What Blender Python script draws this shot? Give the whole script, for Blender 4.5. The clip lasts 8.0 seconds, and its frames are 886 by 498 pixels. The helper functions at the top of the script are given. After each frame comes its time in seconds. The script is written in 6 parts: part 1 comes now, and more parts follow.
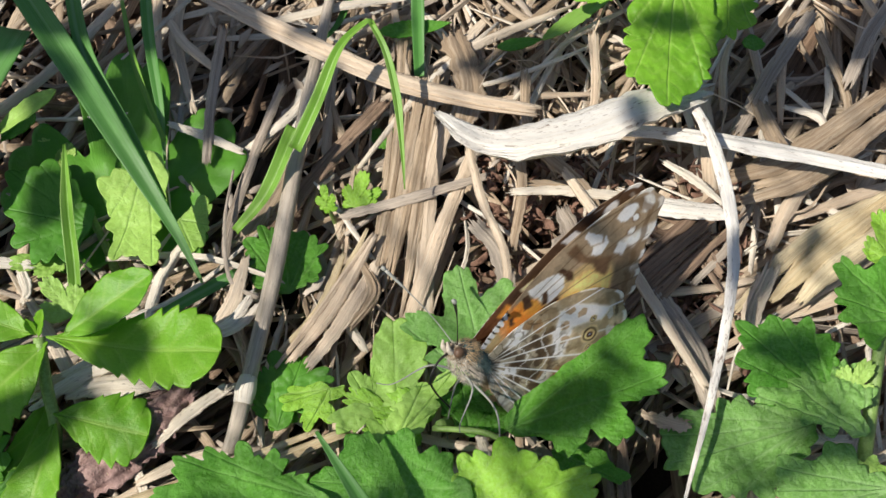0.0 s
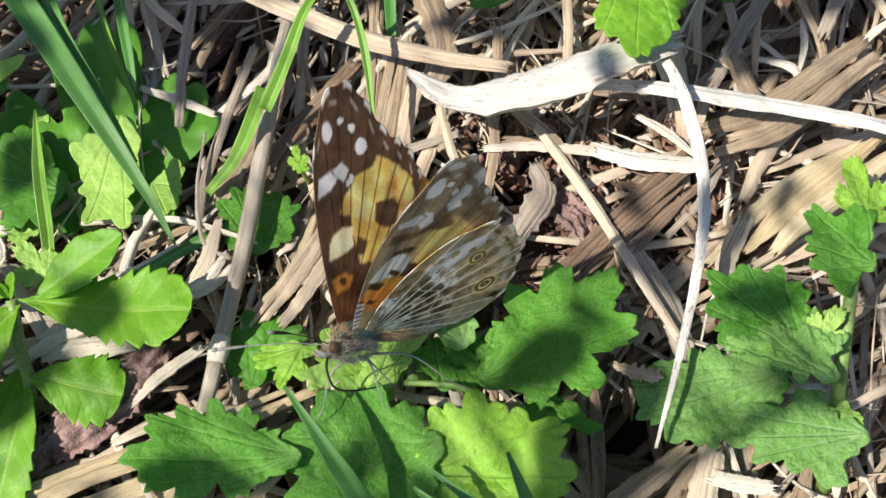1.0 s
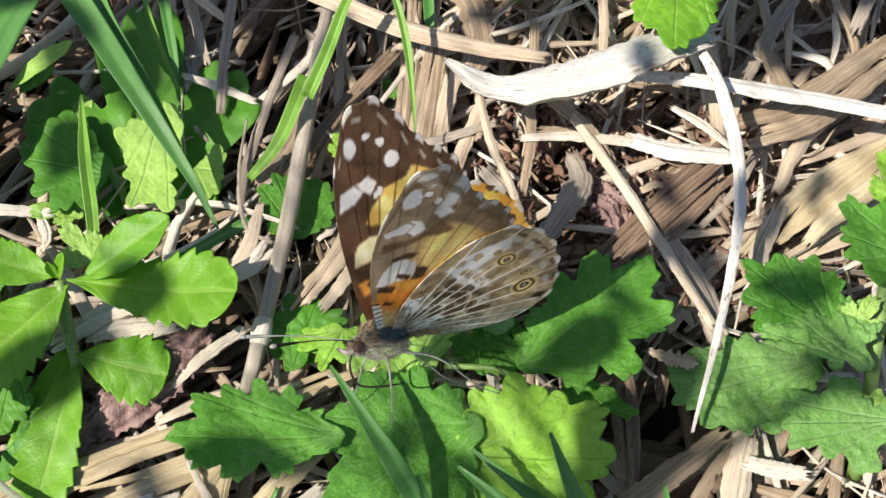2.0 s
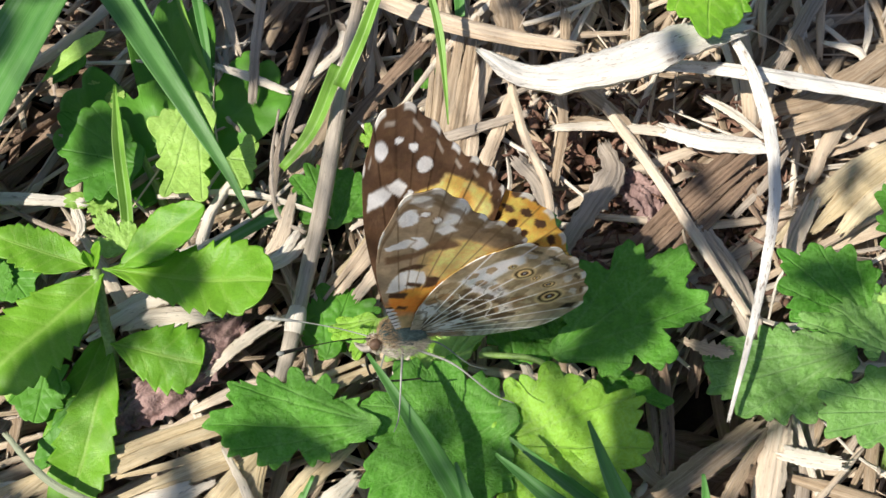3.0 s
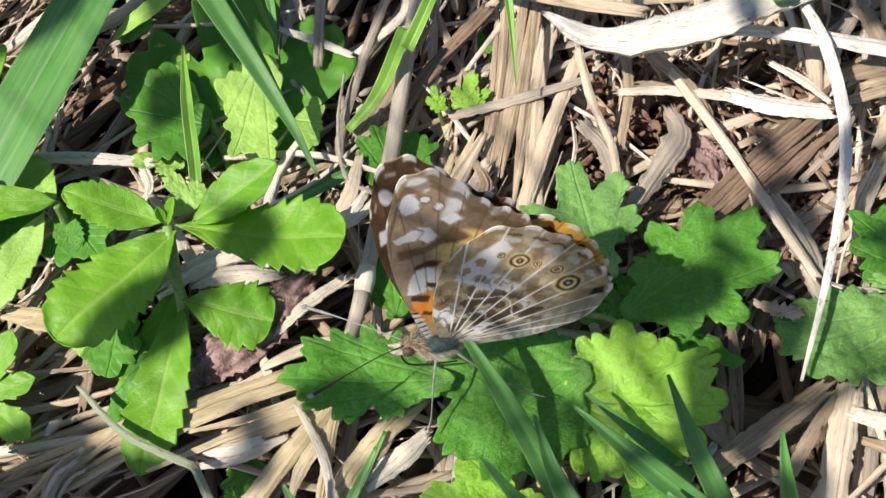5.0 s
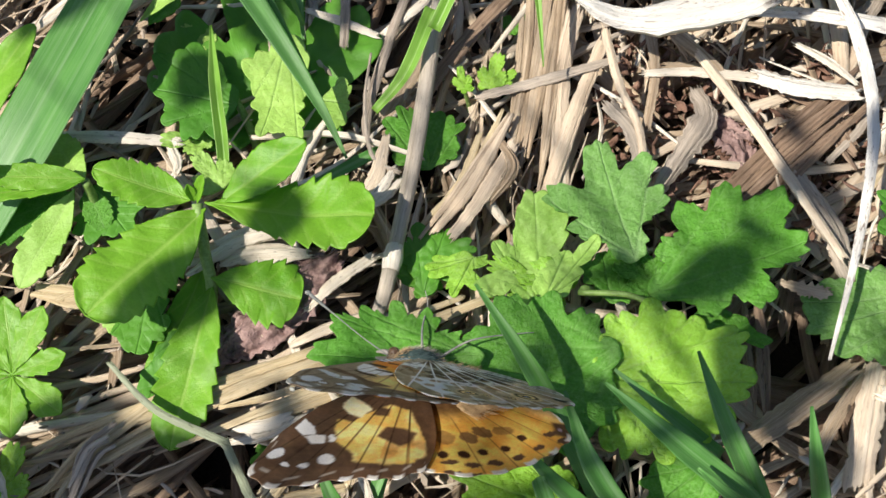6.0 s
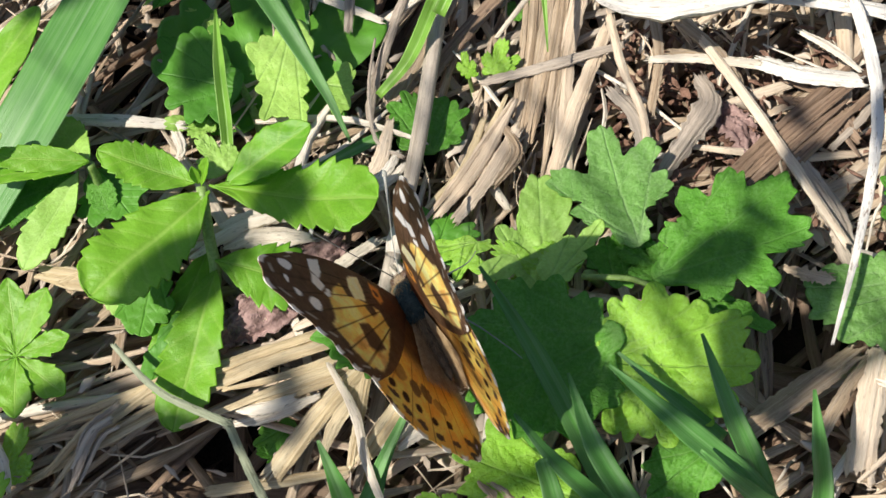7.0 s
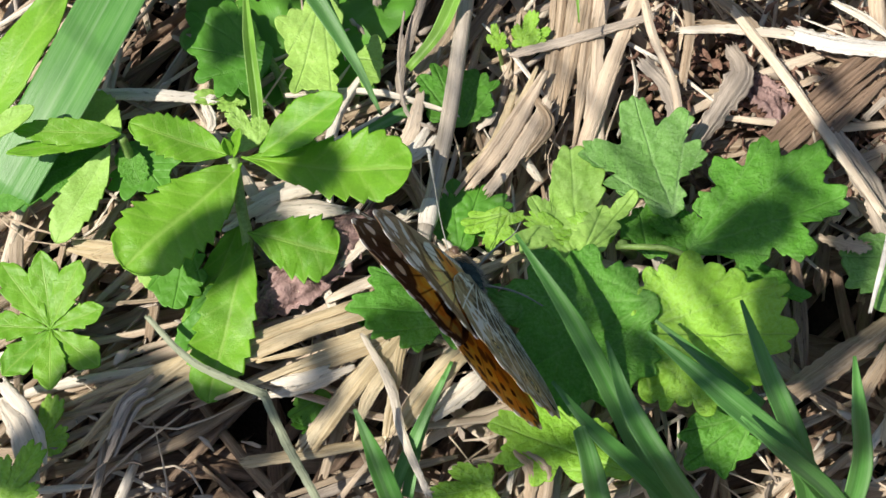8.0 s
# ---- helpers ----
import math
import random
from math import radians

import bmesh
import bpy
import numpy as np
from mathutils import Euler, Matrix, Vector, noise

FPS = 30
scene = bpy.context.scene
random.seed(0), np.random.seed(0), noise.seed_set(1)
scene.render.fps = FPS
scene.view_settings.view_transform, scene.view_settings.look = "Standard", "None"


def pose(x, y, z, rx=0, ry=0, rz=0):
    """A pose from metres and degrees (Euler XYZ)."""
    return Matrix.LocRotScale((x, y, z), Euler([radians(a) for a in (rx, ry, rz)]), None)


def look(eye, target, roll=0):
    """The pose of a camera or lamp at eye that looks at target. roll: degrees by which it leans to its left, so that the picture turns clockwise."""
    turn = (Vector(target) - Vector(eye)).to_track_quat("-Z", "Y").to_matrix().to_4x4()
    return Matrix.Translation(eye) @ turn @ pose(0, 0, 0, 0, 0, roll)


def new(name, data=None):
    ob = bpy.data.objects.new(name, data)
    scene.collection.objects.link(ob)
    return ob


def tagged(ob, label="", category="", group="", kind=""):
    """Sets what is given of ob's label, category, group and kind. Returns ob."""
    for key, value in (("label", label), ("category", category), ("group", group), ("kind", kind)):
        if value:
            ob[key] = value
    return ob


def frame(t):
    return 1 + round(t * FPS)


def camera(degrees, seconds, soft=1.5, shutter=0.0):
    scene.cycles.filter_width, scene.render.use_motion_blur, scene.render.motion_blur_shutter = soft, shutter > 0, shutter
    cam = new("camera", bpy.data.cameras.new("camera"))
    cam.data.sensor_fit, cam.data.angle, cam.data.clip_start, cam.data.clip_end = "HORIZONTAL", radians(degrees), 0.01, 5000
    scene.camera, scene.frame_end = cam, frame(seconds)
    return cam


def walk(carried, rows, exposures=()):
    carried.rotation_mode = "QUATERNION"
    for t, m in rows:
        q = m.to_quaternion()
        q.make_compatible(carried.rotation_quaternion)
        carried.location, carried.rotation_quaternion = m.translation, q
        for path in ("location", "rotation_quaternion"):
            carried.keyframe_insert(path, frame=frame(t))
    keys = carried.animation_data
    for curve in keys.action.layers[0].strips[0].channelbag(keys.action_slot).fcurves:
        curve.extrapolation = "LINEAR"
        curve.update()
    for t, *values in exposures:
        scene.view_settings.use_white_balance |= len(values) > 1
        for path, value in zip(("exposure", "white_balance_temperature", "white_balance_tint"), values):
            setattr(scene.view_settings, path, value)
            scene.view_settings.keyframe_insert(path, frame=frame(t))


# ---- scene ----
# Lengths in the building code are millimetres; MM turns them into metres.
MM = 0.001
cam = camera(45.0, 8.0, soft=1.5)
ROWS = [
    (0.0, 9.32, -55.42, 143.30, 26.51, -1.85, -0.80),
    (0.5, 16.25, -57.68, 142.38, 25.49, -1.34, -1.84),
    (1.0, 14.72, -58.60, 142.00, 25.48, -0.88, -1.60),
    (1.5, 10.29, -60.65, 142.44, 25.17, -0.65, -1.05),
    (2.0, 9.94, -61.07, 143.48, 25.36, -0.88, -0.86),
    (2.2, 8.33, -61.41, 143.42, 25.24, -0.73, -0.76),
    (3.5, 5.47, -62.67, 142.60, 25.12, -0.28, -0.37),
    (4.0, 1.72, -64.57, 141.78, 25.05, -0.07, -0.03),
    (4.5, 0.00, -65.93, 141.38, 25.00, 0.00, 0.00),
    (6.0, -4.14, -68.81, 140.83, 24.63, 0.29, 0.48),
    (6.5, -5.11, -70.42, 140.40, 24.40, 0.40, 0.57),
    (7.0, -4.69, -70.52, 140.24, 24.46, 0.15, 0.73),
    (7.5, -5.67, -71.85, 139.26, 24.25, 0.71, 0.75),
    (8.0, -7.97, -73.01, 138.69, 24.03, 0.70, 0.70),
]
walk(cam, [(t, pose(x * MM, y * MM, z * MM, rx, ry, rz)) for t, x, y, z, rx, ry, rz in ROWS], exposures=[(0.0, 0.18), (0.6, 0.42), (8.0, 0.42)])

# ---- world and sun ----
SUN_TO = Vector((-0.53, -0.25, 0.81)).normalized()
world = bpy.data.worlds.new("sky")
scene.world = world
world.use_nodes = True
sky = world.node_tree.nodes.new("ShaderNodeTexSky")
sky.sky_type, sky.sun_disc = "NISHITA", False
sky.sun_elevation = math.asin(SUN_TO.z)
sky.sun_rotation = math.atan2(SUN_TO.x, SUN_TO.y)
back = world.node_tree.nodes["Background"]
back.inputs["Strength"].default_value = 0.075
world.node_tree.links.new(sky.outputs["Color"], back.inputs["Color"])
sun = new("sun", bpy.data.lights.new("sun", "SUN"))
sun.data.energy, sun.data.angle, sun.data.color = 5.0, radians(0.6), (1.0, 0.94, 0.85)
sun.matrix_world = look(SUN_TO * 3, (0, 0, 0))


# ---- materials ----
class Nodes:
    """A short way to write node materials."""

    def __init__(self, name):
        self.mat = bpy.data.materials.new(name)
        self.mat.use_nodes = True
        self.tree = self.mat.node_tree
        self.tree.nodes.clear()
        self.out = self.tree.nodes.new("ShaderNodeOutputMaterial")

    def add(self, kind, operation=None, attribute_name=None, **links):
        n = self.tree.nodes.new(kind)
        if operation:
            n.operation = operation
        if attribute_name:
            n.attribute_name = attribute_name
        for k, v in links.items():
            self.put(n.inputs[int(k[1:])] if k[0] == "i" and k[1:].isdigit() else n.inputs[k.replace("_", " ")], v)
        return n

    def put(self, socket, v):
        if isinstance(v, bpy.types.NodeSocket):
            self.tree.links.new(v, socket)
        elif isinstance(v, bpy.types.Node):
            self.tree.links.new(v.outputs[0], socket)
        else:
            socket.default_value = v

    def math(self, op, a, b=0.0, c=0.0):
        return self.add("ShaderNodeMath", op, i0=a, i1=b, i2=c).outputs[0]

    def mix(self, fac, a, b, blend="MIX"):
        n = self.add("ShaderNodeMix")
        n.data_type, n.blend_type = "RGBA", blend
        self.put(n.inputs[0], fac), self.put(n.inputs[6], a), self.put(n.inputs[7], b)
        return n.outputs[2]

    def ramp(self, fac, stops):
        n = self.add("ShaderNodeValToRGB")
        e = n.color_ramp.elements
        while len(e) < len(stops):
            e.new(0.5)
        for el, (p, c) in zip(e, stops):
            el.position, el.color = p, (*c, 1) if len(c) == 3 else c
        self.put(n.inputs[0], fac)
        return n.outputs[0]

    def noise(self, scale, vector=None, detail=4.0, rough=0.6):
        n = self.add("ShaderNodeTexNoise", Scale=scale, Detail=detail, Roughness=rough)
        if vector is not None:
            self.put(n.inputs["Vector"], vector)
        return n.outputs["Fac"]

    def bump(self, height, strength, distance):
        return self.add("ShaderNodeBump", Strength=strength, Distance=distance, Height=height).outputs[0]

    def done(self, shader):
        self.tree.links.new(shader.outputs[0], self.out.inputs["Surface"])
        return self.mat


def col(*c):
    return (*c, 1.0)


def straw_material(name, dark, mid, pale, grey, rough=0.6, through_light=0.12, worn=1.0, flecked=0.0):
    """Dead grass: fibres along the blade, darker specks, and a tone that differs from piece to piece."""
    n = Nodes(name)
    uv = n.add("ShaderNodeUVMap").outputs[0]
    rand = n.math("FRACT", n.math("ADD", n.add("ShaderNodeObjectInfo").outputs["Random"], n.add("ShaderNodeNewGeometry").outputs["Random Per Island"]))
    shift = n.add("ShaderNodeCombineXYZ", X=n.math("MULTIPLY", rand, 37.0), Y=n.math("MULTIPLY", rand, 11.0)).outputs[0]
    at = n.add("ShaderNodeVectorMath", "ADD", i0=uv, i1=shift).outputs[0]
    fibre_at = n.add("ShaderNodeMapping", Vector=at, Scale=(0.04, 1.7, 1.0)).outputs[0]
    fibre = n.noise(1.0, fibre_at, 5.0, 0.65)
    blot_at = n.add("ShaderNodeMapping", Vector=at, Scale=(0.16, 0.4, 1.0)).outputs[0]
    blot = n.noise(1.0, blot_at, 3.0, 0.6)
    speck_at = n.add("ShaderNodeMapping", Vector=at, Scale=(0.7, 2.6, 1.0)).outputs[0]
    speck = n.noise(1.0, speck_at, 2.0, 0.5)
    grain_at = n.add("ShaderNodeMapping", Vector=at, Scale=(0.35, 9.0, 1.0)).outputs[0]
    grain = n.noise(1.0, grain_at, 4.0, 0.7)
    base = n.ramp(fibre, [(0.30, dark), (0.47, mid), (0.68, pale)])
    tone = n.ramp(rand, [(0.0, grey), (0.35, mid), (0.7, pale), (1.0, dark)])
    c = n.mix(0.38, base, tone)
    c = n.mix(n.math("MULTIPLY", n.ramp(blot, [(0.45, (0, 0, 0)), (0.7, (1, 1, 1))]), 0.45), c, col(*grey))
    c = n.mix(n.ramp(grain, [(0.34, (0.26 * worn, 0.26 * worn, 0.26 * worn)), (0.5, (0, 0, 0))]), c, col(*[0.6 * v for v in dark]))
    c = n.mix(n.ramp(grain, [(0.55, (0, 0, 0)), (0.7, (0.4, 0.4, 0.4))]), c, col(*[min(0.9, 1.15 * v) for v in pale]))
    c = n.mix(n.ramp(speck, [(0.63, (0, 0, 0)), (0.70, (0.6 * worn, 0.6 * worn, 0.6 * worn))]), c, col(*[0.5 * v for v in dark]))
    if flecked:
        fleck = n.noise(1.0, n.add("ShaderNodeMapping", Vector=at, Scale=(0.5, 1.9, 1.0)).outputs[0], 3.0, 0.7)
        rust = n.noise(1.0, n.add("ShaderNodeMapping", Vector=at, Scale=(0.05, 0.5, 1.0)).outputs[0], 2.0, 0.5)
        where = n.math("MULTIPLY", n.ramp(fleck, [(0.56, (0, 0, 0)), (0.66, (flecked, flecked, flecked))]), n.ramp(rust, [(0.44, (0.1, 0.1, 0.1)), (0.58, (1, 1, 1))]))
        c = n.mix(where, c, col(0.22, 0.13, 0.075))
    relief = n.bump(n.math("ADD", n.math("ADD", n.math("MULTIPLY", fibre, 0.6), n.math("MULTIPLY", grain, 0.7)), n.math("MULTIPLY", blot, 0.6)), 0.9, 0.0004)
    surf = n.add("ShaderNodeBsdfPrincipled", Base_Color=c, Roughness=rough, Normal=relief, Specular_IOR_Level=0.35)
    glow = n.add("ShaderNodeBsdfTranslucent", Color=c, Normal=relief)
    return n.done(n.add("ShaderNodeMixShader", i0=through_light, i1=surf, i2=glow))


def leaf_material(name, dark, light, vein, hoary_sheen=0.0, through_light=0.32, rough=0.42, relief_depth=0.0004, veined=0.35, grained=0.45, creased=0.3, crinkle=0.35):
    """Living leaf: blotched green, paler veins, a fine grain and some light let through."""
    n = Nodes(name)
    where = n.add("ShaderNodeTexCoord").outputs["Object"]
    rand = n.add("ShaderNodeObjectInfo").outputs["Random"]
    veins = n.add("ShaderNodeAttribute", attribute_name="vein").outputs["Fac"]
    big = n.noise(110.0, where, 3.0)
    fine = n.noise(2300.0, where, 4.0, 0.7)
    mid = n.noise(760.0, where, 3.0, 0.55)
    c = n.mix(n.ramp(big, [(0.32, (0, 0, 0)), (0.68, (1, 1, 1))]), col(*dark), col(*light))
    c = n.mix(n.math("MULTIPLY", rand, 0.35), c, col(light[0] * 1.25, light[1] * 1.1, light[2]))
    c = n.mix(n.ramp(fine, [(0.42, (0, 0, 0)), (0.72, (grained, grained, grained))]), c, col(*[1.5 * v for v in light]))
    crease = n.ramp(mid, [(0.3, (1, 1, 1)), (0.48, (0, 0, 0))])
    c = n.mix(n.math("MULTIPLY", crease, creased), c, col(*[0.6 * v for v in dark]))
    c = n.mix(n.math("MULTIPLY", veins, veined), c, col(*vein))
    # pale hairs of the leaf, with their sheen and small highlights painted in
    if hoary_sheen:
        down = n.math("MULTIPLY", n.math("MULTIPLY", n.ramp(fine, [(0.42, (0, 0, 0)), (0.6, (1, 1, 1))]), n.ramp(big, [(0.38, (0.15, 0.15, 0.15)), (0.6, (1, 1, 1))])), hoary_sheen)
        c = n.mix(down, c, col(0.44, 0.63, 0.30))
    h = n.math("ADD", n.math("MULTIPLY", mid, 0.4), n.math("ADD", n.math("MULTIPLY", fine, crinkle), n.math("MULTIPLY", veins, -0.4)))
    relief = n.bump(h, 0.85, relief_depth)
    surf = n.add("ShaderNodeBsdfPrincipled", Base_Color=c, Roughness=rough, Normal=relief, Specular_IOR_Level=0.45)
    lit = n.mix(0.5, c, col(min(1, light[0] * 1.8), min(1, light[1] * 1.9), light[2] * 0.9))
    glow = n.add("ShaderNodeBsdfTranslucent", Color=lit, Normal=relief)
    return n.done(n.add("ShaderNodeMixShader", i0=through_light, i1=surf, i2=glow))


def blade_material(name, dark, light, pale, through_light=0.25, rough=0.4):
    """Living grass blade: fine parallel veins along its length and a waxy bloom."""
    n = Nodes(name)
    uv = n.add("ShaderNodeUVMap").outputs[0]
    rand = n.add("ShaderNodeObjectInfo").outputs["Random"]
    at = n.add("ShaderNodeVectorMath", "ADD", i0=uv, i1=n.add("ShaderNodeCombineXYZ", X=n.math("MULTIPLY", rand, 37.0), Y=n.math("MULTIPLY", rand, 11.0)).outputs[0]).outputs[0]
    lines = n.noise(1.0, n.add("ShaderNodeMapping", Vector=at, Scale=(0.012, 5.0, 1.0)).outputs[0], 3.0, 0.6)
    bands = n.noise(1.0, n.add("ShaderNodeMapping", Vector=at, Scale=(0.02, 1.1, 1.0)).outputs[0], 2.0, 0.5)
    blot = n.noise(1.0, n.add("ShaderNodeMapping", Vector=at, Scale=(0.12, 0.35, 1.0)).outputs[0], 4.0, 0.6)
    dust = n.noise(1.0, n.add("ShaderNodeMapping", Vector=at, Scale=(2.2, 4.0, 1.0)).outputs[0], 3.0, 0.6)
    c = n.mix(n.ramp(blot, [(0.3, (0, 0, 0)), (0.7, (1, 1, 1))]), col(*dark), col(*light))
    c = n.mix(n.ramp(lines, [(0.45, (0, 0, 0)), (0.62, (0.16, 0.16, 0.16))]), c, col(*pale))
    c = n.mix(n.ramp(bands, [(0.5, (0, 0, 0)), (0.68, (0.4, 0.4, 0.4))]), c, col(*pale))
    c = n.mix(n.ramp(dust, [(0.62, (0, 0, 0)), (0.72, (0.3, 0.3, 0.3))]), c, col(*[0.5 * v for v in dark]))
    relief = n.bump(n.math("ADD", lines, n.math("MULTIPLY", bands, 0.8)), 0.35, 0.0002)
    surf = n.add("ShaderNodeBsdfPrincipled", Base_Color=c, Roughness=rough, Normal=relief, Specular_IOR_Level=0.4)
    lit = n.mix(0.5, c, col(light[0] * 2.2, light[1] * 1.8, light[2] * 0.9))
    glow = n.add("ShaderNodeBsdfTranslucent", Color=lit, Normal=relief)
    return n.done(n.add("ShaderNodeMixShader", i0=through_light, i1=surf, i2=glow))


def plain_material(name, dark, light, scale, rough=0.6, depth=0.0003, metal=0.0):
    n = Nodes(name)
    where = n.add("ShaderNodeTexCoord").outputs["Object"]
    a, b = n.noise(scale, where, 5.0, 0.65), n.noise(scale * 6, where, 3.0)
    c = n.ramp(n.math("ADD", n.math("MULTIPLY", a, 0.7), n.math("MULTIPLY", b, 0.3)), [(0.35, dark), (0.65, light)])
    relief = n.bump(n.math("ADD", a, n.math("MULTIPLY", b, 0.4)), 0.8, depth)
    return n.done(n.add("ShaderNodeBsdfPrincipled", Base_Color=c, Roughness=rough, Normal=relief, Metallic=metal, Specular_IOR_Level=0.3))


STRAW = straw_material("dry_straw", (0.17, 0.105, 0.06), (0.50, 0.37, 0.24), (0.81, 0.68, 0.51), (0.31, 0.235, 0.17), worn=0.6)
PALE = straw_material("bleached_straw", (0.60, 0.48, 0.33), (0.85, 0.76, 0.62), (0.90, 0.86, 0.77), (0.73, 0.65, 0.53), through_light=0.05)
FADED = straw_material("faded_green_straw", (0.19, 0.22, 0.12), (0.38, 0.42, 0.27), (0.54, 0.57, 0.41), (0.28, 0.31, 0.22))
TAN = straw_material("tan_straw", (0.43, 0.295, 0.185), (0.77, 0.61, 0.44), (0.90, 0.80, 0.65), (0.58, 0.455, 0.335), worn=0.55)
GOLD = straw_material("golden_straw", (0.28, 0.18, 0.085), (0.70, 0.55, 0.32), (0.89, 0.79, 0.56), (0.45, 0.345, 0.215), worn=0.55)
BLEACHED = straw_material("bleached_blade", (0.74, 0.66, 0.54), (0.89, 0.84, 0.75), (0.93, 0.91, 0.86), (0.80, 0.75, 0.66), through_light=0.04, worn=0.9, flecked=0.75)
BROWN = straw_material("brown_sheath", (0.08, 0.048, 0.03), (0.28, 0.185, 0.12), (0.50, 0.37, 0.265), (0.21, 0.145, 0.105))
GREY = straw_material("weathered_straw", (0.17, 0.13, 0.095), (0.48, 0.395, 0.31), (0.77, 0.68, 0.57), (0.34, 0.285, 0.23), worn=0.6)
CANE = straw_material("weathered_cane", (0.30, 0.24, 0.18), (0.63, 0.54, 0.43), (0.84, 0.76, 0.64), (0.44, 0.375, 0.305), worn=0.6)
# brown soil taken almost to black: the shade between straws is in this colour
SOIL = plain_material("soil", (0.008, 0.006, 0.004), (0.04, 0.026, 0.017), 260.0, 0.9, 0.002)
DEAD = plain_material("dead_leaf_brown", (0.15, 0.09, 0.08), (0.44, 0.30, 0.27), 420.0, 0.75, 0.0008)
CRUMB = plain_material("crumb_brown", (0.09, 0.045, 0.03), (0.32, 0.19, 0.135), 500.0, 0.8, 0.0006)
OVATE = leaf_material("smooth_leaf", (0.11, 0.305, 0.016), (0.21, 0.45, 0.032), (0.46, 0.64, 0.16), veined=0.5, grained=0.2, creased=0.12, relief_depth=0.00025)
MUG = leaf_material("mugwort_leaf", (0.066, 0.25, 0.014), (0.135, 0.40, 0.032), (0.33, 0.60, 0.17), hoary_sheen=0.2, veined=0.4, through_light=0.38, rough=0.46, relief_depth=0.0004, crinkle=0.8)
DOWNY = leaf_material("downy_leaf", (0.12, 0.30, 0.05), (0.22, 0.46, 0.10), (0.42, 0.62, 0.28), hoary_sheen=0.34, veined=0.5, through_light=0.36, rough=0.48, relief_depth=0.0004, crinkle=0.9)
YOUNG = leaf_material("young_leaf", (0.22, 0.49, 0.024), (0.35, 0.64, 0.065), (0.52, 0.72, 0.22), hoary_sheen=0.26, veined=0.45, through_light=0.38, rough=0.44, creased=0.22, relief_depth=0.0004, crinkle=0.8)
PALELEAF = leaf_material("pale_leaf", (0.25, 0.47, 0.07), (0.39, 0.61, 0.14), (0.48, 0.66, 0.26), hoary_sheen=0.1, veined=0.25, rough=0.5, creased=0.1, relief_depth=0.0003)
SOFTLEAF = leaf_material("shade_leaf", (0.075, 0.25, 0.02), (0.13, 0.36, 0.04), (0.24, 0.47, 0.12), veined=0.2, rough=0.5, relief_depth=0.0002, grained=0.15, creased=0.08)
GRASS = blade_material("grass_blade", (0.075, 0.24, 0.045), (0.13, 0.34, 0.07), (0.36, 0.53, 0.28), 0.3)
LIME = blade_material("lime_grass", (0.14, 0.32, 0.03), (0.22, 0.43, 0.06), (0.42, 0.58, 0.2))
STEM = leaf_material("green_stem", (0.12, 0.23, 0.04), (0.22, 0.34, 0.09), (0.34, 0.46, 0.24), hoary_sheen=0.25, through_light=0.1)


# ---- building tools ----
def place_of(ob):
    return (place_of(ob.parent) if ob.parent else Vector()) + ob.location


def mesh_object(name, verts, faces, material, parent=None, uvs=None, veins=None, colours=None, smooth=True):
    """One mesh from vertices in millimetres; under a parent it is kept in the parent's space."""
    off = place_of(parent) if parent else Vector()
    v = np.array(verts, dtype=float) * MM - np.array(off)
    me = bpy.data.meshes.new(name)
    me.from_pydata(v.tolist(), [], faces)
    me.materials.append(material)
    if smooth:
        me.shade_smooth()
    loops = np.zeros(len(me.loops), dtype=np.int32)
    me.loops.foreach_get("vertex_index", loops)
    if uvs is not None:
        layer = me.uv_layers.new(name="UVMap")
        layer.data.foreach_set("uv", np.array(uvs, dtype=np.float32)[loops].ravel())
    if veins is not None:
        me.attributes.new("vein", "FLOAT", "POINT").data.foreach_set("value", np.array(veins, dtype=np.float32))
    if colours is not None:
        c = np.ones((len(v), 4), dtype=np.float32)
        c[:, :3] = colours
        me.attributes.new("tint", "FLOAT_COLOR", "POINT").data.foreach_set("color", c.ravel())
    me.update()
    ob = new(name, me)
    if parent:
        ob.parent = parent
    return ob


def thing(name, at, label, category, group="", kind=""):
    ob = new(name)
    ob.location = Vector(at) * MM
    ob.empty_display_size = 0.005
    return tagged(ob, label, category, group, kind)


def spline(points, n):
    """n points evenly set on a smooth line through the points."""
    p = np.array(points, dtype=float)
    if len(p) == 2:
        return p[0] + (p[1] - p[0]) * np.linspace(0, 1, n)[:, None]
    q = np.vstack([2 * p[0] - p[1], p, 2 * p[-1] - p[-2]])
    out = []
    for i in range(len(p) - 1):
        a, b, c, d = q[i:i + 4]
        for t in np.linspace(0, 1, 12, endpoint=False):
            out.append(0.5 * (2 * b + (c - a) * t + (2 * a - 5 * b + 4 * c - d) * t * t + (3 * b - a - 3 * c + d) * t ** 3))
    out = np.array(out + [p[-1]])
    s = np.r_[0, np.cumsum(np.linalg.norm(np.diff(out, axis=0), axis=1))]
    return np.array([[np.interp(u, s, out[:, k]) for k in range(3)] for u in np.linspace(0, s[-1], n)])


